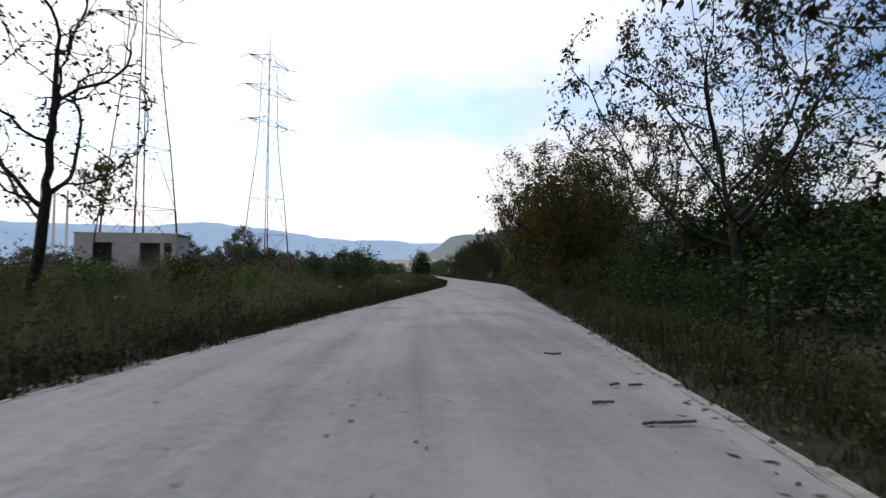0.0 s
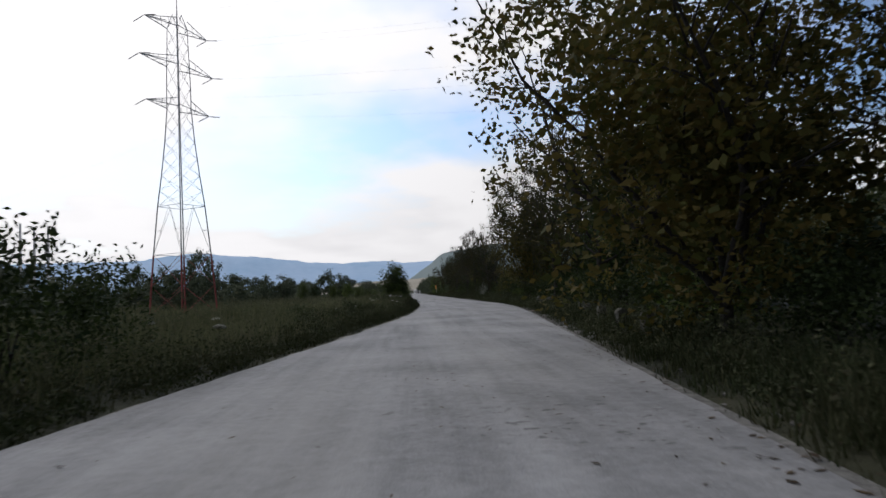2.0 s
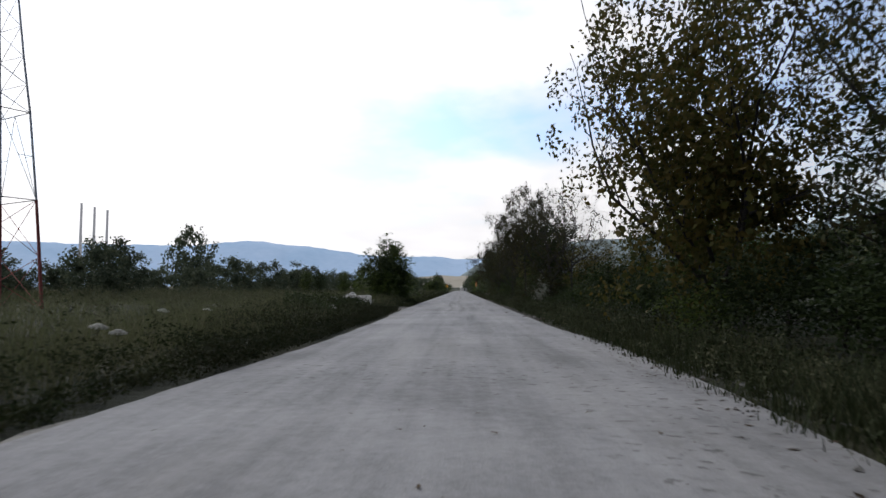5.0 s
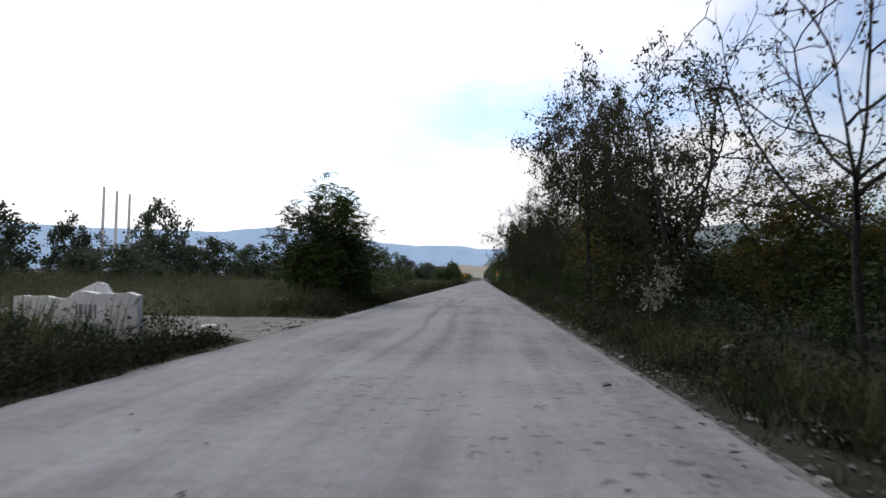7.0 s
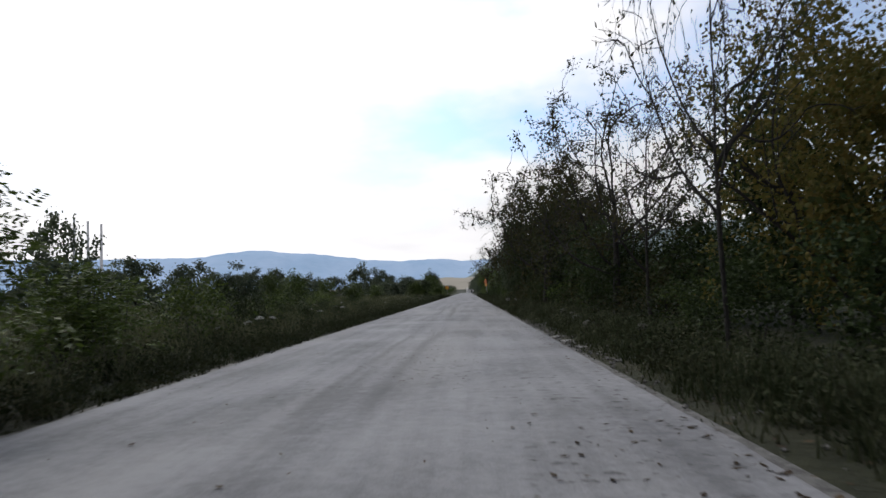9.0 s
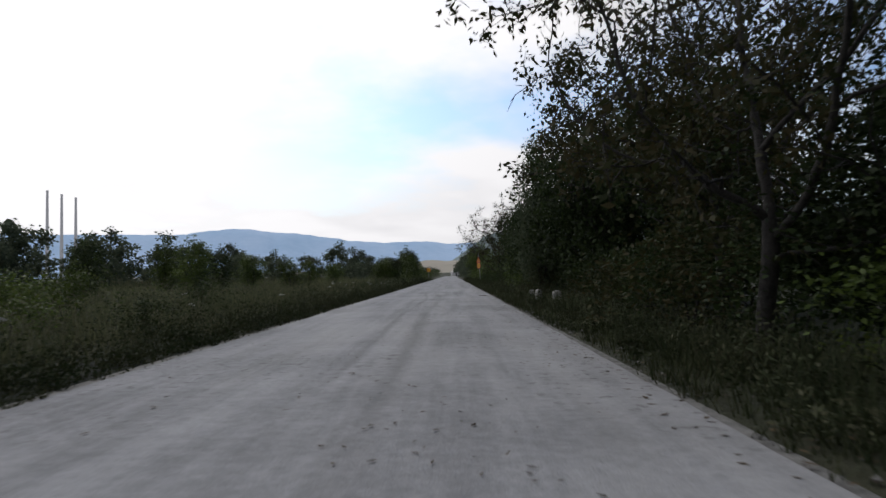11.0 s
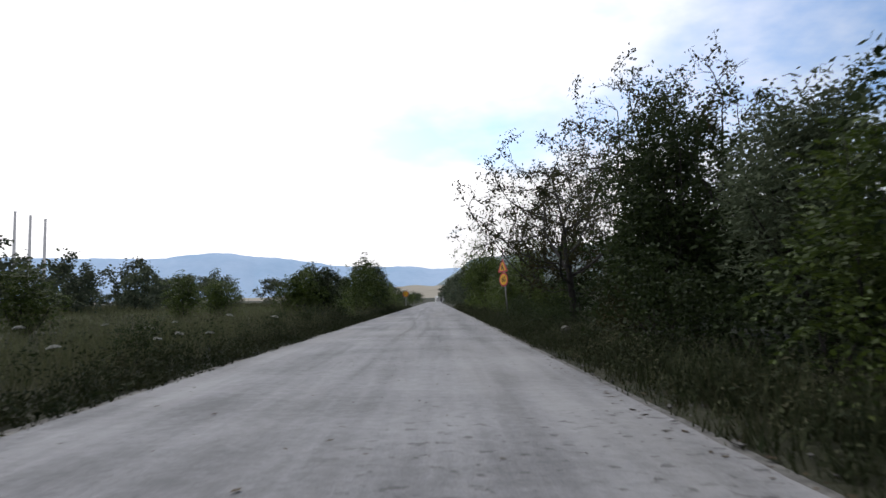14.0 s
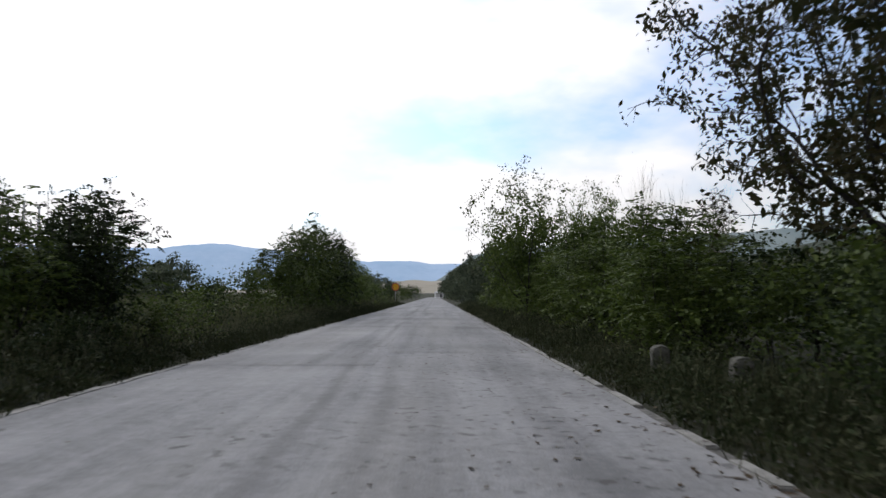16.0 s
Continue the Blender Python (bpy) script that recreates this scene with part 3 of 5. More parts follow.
def crown_mesh(name, seed, tips, mat, count, sigma, size, narrow=0.5, bias=0.0, hang=0.35, core=None, inner=0):
    """Leaves held close to the twigs. bias: how far the upper, outer twigs have lost theirs; core: places of the dense inner leaves."""
    rng = np.random.default_rng(seed + 500)
    p = np.array([t[0] for t in tips])
    top = (p[:, 2] - p[:, 2].min()) / (np.ptp(p[:, 2]) + 1e-6)
    keep = rng.random(len(p)) > bias * top
    # whole sprays of leaves are missing here and there, which leaves gaps
    gap = np.array([noise.noise(Vector(q) * 0.9 + Vector((seed, 0, 0))) for q in p])
    keep &= gap > -0.16
    p = p[keep]
    p = p[rng.integers(0, len(p), count)] + rng.normal(size=(count, 3)) * sigma
    p = p[p[:, 2] > 0.1]
    out = leaf_quads(rng, p, size, narrow, hang)
    if inner:
        c = np.array([t[0] for t in core])
        c = c[rng.integers(0, len(c), inner)] + rng.normal(size=(inner, 3)) * sigma * 1.6
        out = np.concatenate([out, leaf_quads(rng, c[c[:, 2] > 0.1], size * 1.5, narrow, hang)])
    return quads(name, out, mat)


def frond_mesh(name, seed, tips, mat, count, sigma, length=0.32, pairs=4, core=None, inner=0):
    """Feathered leaves: leaflets in pairs along a drooping stalk."""
    rng = np.random.default_rng(seed + 900)
    p = np.array([t[0] for t in tips])
    d0 = np.array([t[1] for t in tips])
    k = rng.integers(0, len(p), count)
    p, d0 = p[k], d0[k]
    n = count
    p = p + rng.normal(size=(n, 3)) * sigma
    d = d0 * 0.5 + rng.normal(size=(n, 3)) * np.array([0.8, 0.8, 0.35]) + np.array([0, 0, 0.15])
    d /= np.linalg.norm(d, axis=1)[:, None]
    side = np.cross(d, np.array([0, 0, 1.0]) + rng.normal(size=(n, 3)) * 0.25)
    side /= np.linalg.norm(side, axis=1)[:, None] + 1e-9
    L = length * rng.uniform(0.7, 1.2, size=(n, 1))
    out = []
    for i in range(pairs):
        s = (i + 0.6) / pairs
        base = p + d * L * s + np.array([0, 0, -0.35]) * L * s * s
        for q in (-1, 1):
            tip = base + (side * q * 0.9 + d * 0.45 + np.array([0, 0, -0.25])) * L * 0.27
            mdl = (base + tip) / 2
            wv = np.cross(tip - base, np.array([0, 0, 0.8]) + rng.normal(size=(n, 3)) * 0.7)
            wv /= np.linalg.norm(wv, axis=1)[:, None] + 1e-9
            out.append(np.stack([base, mdl + wv * L * 0.06, tip, mdl - wv * L * 0.06], 1))
    if inner:
        c = np.array([t[0] for t in core])
        c = c[rng.integers(0, len(c), inner)] + rng.normal(size=(inner, 3)) * 0.2
        out.append(leaf_quads(rng, c[c[:, 2] > 0.1], 0.2, 0.5, 0.3))
    return quads(name, np.concatenate(out), mat)


KINDS = {}


def kind(name, build, variants):
    """Builds the variants of a plant and notes the reach and height of each."""
    KINDS[name] = []
    for i in range(variants):
        wood, leaves, tips = build(i)
        p = np.array([t[0] for t in tips])
        middle = np.median(p[:, :2], axis=0)
        reach = float(np.percentile(np.hypot(p[:, 0] - middle[0], p[:, 1] - middle[1]), 86 if len(p) > 400 else 96))
        KINDS[name].append((wood, leaves, reach, float(np.percentile(p[:, 2], 99.5))))


def clumps_of(seed, height, reach, bottom, count, lump=0.28, shell=0.55, taper=0.0):
    """Centres of leaf clumps over a lumpy, uneven crown, as (place, direction)."""
    rng = np.random.default_rng(seed + 70)
    out = []
    mid_z, half = (height + bottom) / 2, (height - bottom) / 2
    while len(out) < count:
        d = rng.normal(size=3)
        d /= np.linalg.norm(d)
        w = 1 + lump * noise.noise(Vector(d) * 1.9 + Vector((seed * 1.7, 0, 0))) * 1.6 + lump * 0.5 * noise.noise(Vector(d) * 4.5 + Vector((0, seed, 0)))
        k = w * (shell + (1 - shell) * rng.random() ** 0.6)
        z = d[2] * k
        side = 1 - taper * max(0, z)
        out.append((np.array([d[0] * k * reach * side, d[1] * k * reach * side, max(0.15, mid_z + z * half)]), d))
    return out


def within(tips, height, reach, bottom):
    """The twig tips that lie inside the crown."""
    m, h = (height + bottom) / 2, (height - bottom) / 2
    return [t for t in tips if (t[0][0] ** 2 + t[0][1] ** 2) / reach ** 2 + ((t[0][2] - m) / h) ** 2 < 1.15]


def room_of(seed, height, reach, bottom, count, lump=0.34, shell=0.30):
    return [p for p, _ in clumps_of(seed, height, reach, bottom, count, lump, shell)]


def walnut(i):
    # open round crown on crooked boughs, part of the leaves fallen
    s, tips = grown(11 + i, room_of(11 + i, 9.2, 4.5, 2.0, 460), 2.3, wild=0.13, tip=0.011, pipe=2.0)
    return boughs_mesh("trunk", s, BARK), crown_mesh("crown", 11 + i, tips, WALNUT, 7000, 0.11, 0.15, 0.46, 0.25, 0.75), tips


def leafy_walnut(i):
    # tall clear trunk in the first, low-hanging boughs in the others
    low = (3.5, 2.1, 2.4)[i]
    s, tips = grown(31 + i, room_of(31 + i, 9.4, 4.6, low, 480), low + 0.3, tip=0.0115, pipe=2.05)
    return boughs_mesh("trunk", s, BARK), crown_mesh("crown", 31 + i, tips, WALNUT, 12500, 0.15, 0.165, 0.48, 0.0, 0.75, clumps_of(36 + i, 7.2, 2.6, low + 0.4, 90, 0.3, 0.2), 1800), tips


def bare(i):
    s, tips = grown(51 + i, room_of(51 + i, 7.8, 4.0, 2.2, 420, 0.4, 0.4), 1.9, step=0.34, wild=0.09, tip=0.010, pipe=2.2, lean=-0.06)
    return boughs_mesh("trunk", s, BARK), crown_mesh("crown", 51 + i, tips, WALNUT, 700, 0.1, 0.15, 0.45, 0.3, 0.7), tips


def leader(i):
    # one winding stem with a few crooked side limbs
    s, tips = grown(61 + i, room_of(61 + i, 9.4, 2.9, 3.0, 190, 0.45, 0.3), 3.0, step=0.32, wild=0.3, tip=0.017, pipe=2.05, lean=0.14)
    return boughs_mesh("trunk", s, BARK), crown_mesh("crown", 61 + i, tips, WALNUT, 1300, 0.12, 0.15, 0.5, 0.2, 0.6), tips


def sapling(i):
    s, tips = grown(221 + i, room_of(221 + i, 4.4, 1.3, 2.3, 50, 0.4, 0.2), 2.1, step=0.2, kill=0.3, wild=0.3, tip=0.007)
    return boughs_mesh("trunk", s, BARK), crown_mesh("crown", 221 + i, tips, AUTUMN, 620, 0.12, 0.17, 0.5, 0.0, 0.5), tips


def turning(i):
    s, tips = skeleton_of(71 + i, 8.0, 3.0, 1.0, 7, order=3, kids=(6, 5), spread=1.0)
    more = clumps_of(71 + i, 9.4, 4.0, 0.9, 260, 0.34)
    core = clumps_of(81 + i, 7.2, 2.6, 0.7, 150, 0.3, 0.2)
    return wood_mesh("trunk", s, BARK, 0.012), crown_mesh("crown", 71 + i, more * 4 + within(tips, 9.4, 4.0, 0.9), AUTUMN, 14000, 0.18, 0.135, 0.6, 0.1, 0.35, core, 7000), more


def broadleaf(i):
    s, tips = skeleton_of(91 + i, 7.2, 2.7, 1.0, 7, order=3, kids=(6, 5), spread=0.95)
    more = clumps_of(91 + i, 8.8, 3.7, 0.6, 250, 0.36)
    core = clumps_of(101 + i, 6.8, 2.4, 0.4, 150, 0.3, 0.2)
    return wood_mesh("trunk", s, BARK, 0.012), crown_mesh("crown", 91 + i, more * 4 + within(tips, 8.8, 3.7, 0.6), DEEP if i % 2 else GREEN, 7600, 0.17, 0.155, 0.6, 0.15, 0.35, core, 4600), more


def willow(i):
    s, tips = skeleton_of(111 + i, 5.2, 1.6, 0.5, 6, order=3, kids=(7, 6), up=0.9, spread=0.55, stems=2)
    more = clumps_of(111 + i, 6.4, 2.2, 0.3, 190, 0.36, taper=0.35)
    core = clumps_of(121 + i, 5.0, 1.4, 0.3, 120, 0.3, 0.2, 0.35)
    return wood_mesh("trunk", s, BARK, 0.012), crown_mesh("crown", 111 + i, more * 3 + within(tips, 6.4, 2.2, 0.3), DEEP if i == 1 else GREYGREEN, 8500, 0.14, 0.165, 0.34, 0.1, -0.1, core, 4200), more


def robinia(i):
    s, tips = skeleton_of(131 + i, 3.8, 1.6, 0.4, 5, order=3, kids=(5, 4), up=0.9, spread=0.8, stems=2)
    more = clumps_of(131 + i, 4.9, 2.3, 0.2, 110)
    # long upright shoots that stand out of the top
    rng = np.random.default_rng(i)
    shoots = []
    for k in range(9):
        g, q = rng.uniform(0, 6.28), 1.5 * rng.random() ** 0.6
        foot, tall = np.array([q * math.cos(g), q * math.sin(g), 4.0 - 0.5 * q]), rng.uniform(0.9, 1.7)
        top = foot + np.array([0.15 * math.cos(g), 0.15 * math.sin(g), tall])
        s.append((foot - np.array([0, 0, 1.2]), foot + (top - foot) * 0.88, 0.016, 0.0145, 3))
        for n in range(7):
            out = rng.uniform(0, 6.28)
            shoots.append((foot + (top - foot) * (0.3 + 0.1 * n), np.array([math.cos(out), math.sin(out), 0.5])))
    return wood_mesh("trunk", s, BARK, 0.014), frond_mesh("crown", 131 + i, more * 3 + within(tips, 4.9, 2.3, 0.2) + shoots * 4, DEEP if i == 2 else GREEN, 820, 0.15, 0.62, 5, clumps_of(141 + i, 3.7, 1.45, 0.2, 100, 0.3, 0.2), 1500), more


def shrub(i):
    s, tips = skeleton_of(151 + i, 2.2, 1.3, 0.25, 5, order=3, kids=(4, 3), up=0.8, spread=1.0, stems=1)
    more = clumps_of(151 + i, 3.0, 1.9, 0.0, 70, lump=0.34)
    mat = (DEEP, GREEN, DEEP, WALNUT, GREEN, DEEP)[i % 6]
    return wood_mesh("stem", s, BARK, 0.018), crown_mesh("foliage", 151 + i, more * 2 + within(tips, 3.0, 1.9, 0.0), mat, 1900, 0.22, 0.142, 0.55, 0.0), more


def silver(i):
    s, tips = grown(231 + i, room_of(231 + i, 2.1, 0.8, 0.5, 60, 0.4, 0.2), 0.4, step=0.14, kill=0.2, wild=0.3, tip=0.005)
    return boughs_mesh("stem", s, PALEBARK), crown_mesh("foliage", 231 + i, tips, SILVER, 420, 0.07, 0.105, 0.45, 0.0, 0.2), tips


def poplar(i):
    s, tips = skeleton_of(171 + i, 11, 1.6, 2.0, 9, order=3, kids=(6, 4), up=1.4, spread=0.35, thick=0.12)
    return wood_mesh("trunk", s, PALEBARK, 0.006), crown_mesh("crown", 171 + i, tips, WALNUT, 60, 0.1, 0.1), tips


def field_tree(i):
    s, tips = skeleton_of(191 + i, 7.2, 3.2, 1.3, 5, order=2, kids=(4, 3), spread=0.9)
    more = clumps_of(191 + i, 9, 4.4, 0.4 + 0.5 * (i % 2), 75, lump=0.4, shell=0.4)
    return wood_mesh("trunk", s, BARK, 0.03), crown_mesh("crown", 191 + i, more, FARLEAF, 3200, 0.45, 0.46, 0.7), more


def thicket(i):
    s, tips = skeleton_of(211 + i, 7.2, 3.2, 1.3, 5, order=2, kids=(3, 2), spread=0.9)
    more = clumps_of(211 + i, 9, 4.4, 0.5, 60, lump=0.4)
    return wood_mesh("trunk", s, BARK, 0.04), crown_mesh("crown", 211 + i, more, DEEP, 1700, 0.5, 0.42, 0.62), more


for name, build, n in (("walnut", walnut, 3), ("leafy_walnut", leafy_walnut, 3), ("bare", bare, 2), ("leader", leader, 1), ("sapling", sapling, 1), ("turning", turning, 2), ("broadleaf", broadleaf, 4), ("willow", willow, 3), ("robinia", robinia, 4), ("shrub", shrub, 6), ("silver", silver, 1), ("poplar", poplar, 2), ("field_tree", field_tree, 5), ("thicket", thicket, 3)):
    kind(name, build, n)

LABELS = {
    "walnut": ("walnut_tree", "roadside walnut tree with thinning dull autumn leaves", "tree", "roadside trees"),
    "leafy_walnut": ("walnut_tree", "spreading roadside walnut tree still full of dull leaves", "tree", "roadside trees"),
    "bare": ("walnut_tree", "nearly bare walnut tree with crooked dark limbs", "tree", "roadside trees"),
    "leader": ("walnut_tree", "half-bare crooked tree in the tall grass", "tree", "roadside trees"),
    "sapling": ("young_tree", "slender young tree with yellow-green leaves in tall grass", "tree", "roadside trees"),
    "turning": ("broadleaf_tree", "dense roadside tree turning brown and yellow", "tree", "roadside trees"),
    "broadleaf": ("broadleaf_tree", "dense dark green broadleaf tree by the road", "tree", "roadside trees"),
    "willow": ("willow_tree", "upright grey-green willow with narrow leaves", "tree", "roadside trees"),
    "robinia": ("robinia_bush", "young robinia with feathery green leaves", "bush", "robinia bushes"),
    "shrub": ("shrub", "dense tangled green shrub on the verge", "shrub", "roadside shrubs"),
    "silver": ("silver_shrub", "thin upright shrub with pale silvery leaves on the verge", "shrub", "roadside shrubs"),
    "poplar": ("poplar_tree", "slender bare poplar with upright pale twigs", "tree", "bare poplars"),
    "thicket": ("thicket_tree", "low tangled thicket behind the verge", "thicket", "thickets behind the verge"),
    "field_tree": ("field_tree", "rounded dark green tree at the edge of the field", "tree", "trees across the field"),
}


def plant(what, which, y, lat, height, reach, spin=0.0, label=""):
    """Sets a plant beside the road: lat is metres to the right of the road's middle, reach the crown's half width."""
    name, text, cat, group = LABELS[what]
    wood, leaves, r, h = KINDS[what][which % len(KINDS[what])]
    x = mid(min(y, 520)) + lat
    ob = new(name)
    ob.matrix_basis = pose(x, y, ground_z(x, y) - 0.03, 0, 0, spin) @ Matrix.Diagonal((reach / r, reach / r, height / h, 1))
    tagged(ob, label or text, cat, group)
    part(wood.name, wood, ob)
    part(leaves.name, leaves, ob)
    return ob

# ---------- trees along the right-hand side ----------
def row_of_trees(*rows):
    for what, which, y, lat, h, reach, spin in rows:
        plant(what, which, y, lat, h, reach, spin, "dense green roadside tree far along the road" if what == "field_tree" else "")


# by the first straight
row_of_trees(
    ("walnut", 1, 7.0, 8.4, 8.4, 3.9, 20),
    ("walnut", 0, 17.5, 7.5, 9.0, 3.9, 0),
    ("broadleaf", 3, 21.5, 10.4, 6.4, 2.9, 15),
    ("broadleaf", 3, 20.5, 7.5, 4.4, 2.3, 145),
    ("turning", 0, 37.6, 5.4, 9.8, 4.7, 40),
    ("broadleaf", 1, 31.5, 8.8, 4.2, 2.4, 80),
    ("walnut", 2, 37.0, 9.6, 10.2, 3.6, 140),
    ("turning", 1, 45.5, 8.0, 9.5, 3.4, 10),
)
# on the bend
row_of_trees(
    ("walnut", 0, 58.3, 6.9, 9.8, 3.7, 200),
    ("broadleaf", 1, 50.5, 7.6, 9.0, 3.4, 120),
    ("broadleaf", 3, 62.5, 9.2, 9.0, 3.4, 20),
    ("turning", 0, 54.5, 10.6, 10.0, 3.6, 220),
    ("leafy_walnut", 2, 68.5, 6.2, 10.6, 3.7, 200),
    ("turning", 0, 80.5, 6.4, 11.0, 3.9, 60),
    ("broadleaf", 1, 70.0, 10.8, 6.4, 3.2, 75),
    ("broadleaf", 3, 76.5, 9.8, 6.0, 3.0, 310),
    ("turning", 0, 64.0, 11.6, 6.6, 3.0, 15),
    ("walnut", 1, 74.0, 8.8, 10.0, 3.3, 160),
)
# past the bend, by the dirt track
row_of_trees(
    ("broadleaf", 2, 88.0, 9.4, 6.0, 2.5, 160),
    ("leafy_walnut", 2, 94.0, 10.8, 7.4, 2.2, 90),
    ("bare", 0, 99.4, 6.3, 6.4, 2.4, 0),
    ("broadleaf", 3, 98.3, 9.6, 5.0, 1.2, 0),
    ("walnut", 2, 109.2, 6.4, 8.0, 3.1, 130),
    ("turning", 0, 106.0, 9.0, 4.8, 2.4, 130),
    ("broadleaf", 1, 114.0, 7.2, 7.2, 2.6, 10),
    ("leafy_walnut", 0, 117.5, 5.6, 9.2, 2.5, 250),
    ("bare", 0, 126.3, 5.3, 7.8, 1.7, 30),
)
# along the second straight
row_of_trees(
    ("turning", 1, 127.6, 8.3, 7.6, 2.9, 0),
    ("bare", 1, 133.8, 6.2, 6.6, 1.9, 300),
    ("broadleaf", 3, 140.5, 9.6, 4.4, 2.6, 220),
    ("walnut", 1, 138.6, 6.4, 8.6, 3.5, 200),
    ("broadleaf", 1, 143.5, 7.6, 4.8, 2.6, 200),
    ("broadleaf", 3, 150.0, 7.4, 4.8, 2.6, 40),
    ("broadleaf", 1, 133.6, 9.8, 9.0, 2.6, 130),
    ("walnut", 2, 150.5, 5.4, 7.8, 3.2, 110),
    ("leafy_walnut", 2, 157.0, 7.4, 8.8, 3.7, 170),
)
# before the sign
row_of_trees(
    ("broadleaf", 1, 167.0, 7.3, 9.4, 3.5, 100),
    ("broadleaf", 3, 161.5, 9.4, 9.0, 3.4, 10),
    ("broadleaf", 1, 168.5, 11.0, 10.0, 3.8, 300),
    ("broadleaf", 3, 176.0, 9.6, 8.6, 3.4, 40),
    ("broadleaf", 3, 171.5, 7.6, 8.8, 3.5, 240),
    ("willow", 0, 175.0, 5.8, 8.2, 2.0, 0),
    ("willow", 2, 190.8, 7.6, 5.0, 1.8, 70),
    ("broadleaf", 1, 194.2, 9.0, 6.0, 3.3, 33),
    ("broadleaf", 3, 201.0, 10.2, 5.6, 3.2, 75),
    ("willow", 1, 197.2, 6.8, 7.0, 2.1, 0),
    ("walnut", 2, 200.5, 9.0, 8.6, 3.6, 200),
)
# from the sign on
row_of_trees(
    ("walnut", 0, 207.4, 6.6, 8.1, 4.4, 80),
    ("leafy_walnut", 1, 216.2, 8.4, 8.2, 3.3, 100),
    ("broadleaf", 2, 234.0, 5.0, 7.0, 2.5, 0),
    ("broadleaf", 0, 241.0, 9.6, 7.6, 2.0, 0),
    ("broadleaf", 0, 237.5, 8.6, 6.2, 1.9, 120),
    ("field_tree", 1, 256.0, 7.0, 5.4, 2.5, 40),
    ("field_tree", 2, 268.0, 7.2, 6.0, 2.7, 90),
    ("field_tree", 0, 281.0, 7.0, 6.4, 2.6, 150),
    ("field_tree", 3, 296.0, 7.0, 6.6, 2.8, 200),
    ("field_tree", 0, 314.0, 7.0, 7.0, 3.2, 20),
    ("field_tree", 1, 334.0, 7.2, 7.0, 3.0, 60),
)
for i, y in enumerate(range(352, 520, 17)):
    plant("field_tree", i, y, 8.0, 7.0 + i % 3, 4.5, 70 * i, "dense dark roadside tree far along the road")

for y, lat, h, k in ((247.5, 14.5, 10.2, 0), (250.5, 17.5, 9.4, 1), (246.0, 18.5, 8.8, 1), (252, 21, 9.5, 0)):
    plant("poplar", k, y, lat, h, 1.5, 37 * k)

plant("silver", 0, 106.3, 5.3, 2.2, 0.85, 40)
plant("silver", 0, 213.4, 9.7, 2.5, 1.4, 130, "dry greyish bush behind the verge by the sign")

# robinia thicket and hedge
for y, lat, h, k, r in ((181.4, 6.6, 3.8, 2, 1.5), (184.8, 6.0, 5.6, 2, 1.7), (187.2, 6.3, 3.1, 3, 1.5), (217.6, 5.7, 2.3, 1, 1.5), (220.4, 6.2, 3.2, 3, 1.7), (223.6, 5.8, 2.5, 0, 1.6), (226.4, 6.3, 3.5, 1, 1.8), (229.8, 5.9, 2.8, 3, 1.7), (244.5, 6.0, 3.5, 0, 1.9), (249, 6.0, 3.6, 2, 1.9)):
    plant("robinia", k, y, lat, h, r, 50 * k + y)

rng = random.Random(5)
for row, step, h0, h1, last in ((5.9, 2.7, 1.3, 2.3, 262), (8.7, 4.2, 1.9, 2.9, 300)):
    y = -6.0
    while y < last:
        h = rng.uniform(h0, h1)
        if row < 7 and (94 < y < 106 or 198 < y < 212):
            h *= 0.62  # the verge is open here
        plant("shrub" if row < 7 else "thicket", rng.choice((1, 4, 1, 4, 0)) if y > 212 else rng.choice((0, 2, 5, 0, 2, 5, 1, 3)), y, row + (0.8 if row < 7 and any(a < y < b for a, b in ((36, 53), (58, 71), (95, 103), (114, 126), (131, 140), (163, 173), (198, 217))) else 0) + rng.uniform(-0.4, 0.6) + 0.2 * max(0, h - 2), h, h * rng.uniform(0.62, 0.85), rng.uniform(0, 360))
        y += step * rng.uniform(0.75, 1.25)
for y in range(-6, 315, 5):
    plant("thicket", rng.randrange(3), y + rng.uniform(-2, 2), 12.6 + rng.uniform(-0.8, 1.0), rng.uniform(2.2, 3.3), rng.uniform(1.8, 2.6), rng.uniform(0, 360), "low tangled thicket behind the verge")
for y in range(-5, 320, 11):
    plant("thicket", rng.randrange(3), y + rng.uniform(-3, 3), 18 + rng.uniform(-2, 4), rng.uniform(3.0, 4.4), rng.uniform(2.4, 3.4), rng.uniform(0, 360), "low dark tree in the thicket behind the verge")
# ---------- left-hand side ----------
plant("leader", 0, 16.4, -9.3, 9.4, 2.4, 0)
plant("bare", 1, 13.2, -11.6, 8.0, 2.2, 60)
plant("sapling", 0, 18.6, -9.1, 4.4, 1.15, 0)
for y, lat, h, k, r in ((32.0, -6.0, 1.8, 0, 1.3), (34.2, -5.6, 2.2, 5, 1.4), (36.4, -5.9, 2.5, 5, 1.5), (38.6, -6.2, 2.2, 0, 1.4), (41.0, -7.4, 2.3, 2, 1.5), (36.0, -8.2, 2.4, 0, 1.5), (30.0, -9.4, 2.1, 2, 1.4)):
    plant("shrub", k, y, lat, h, r, 77 * k + 3 * y)
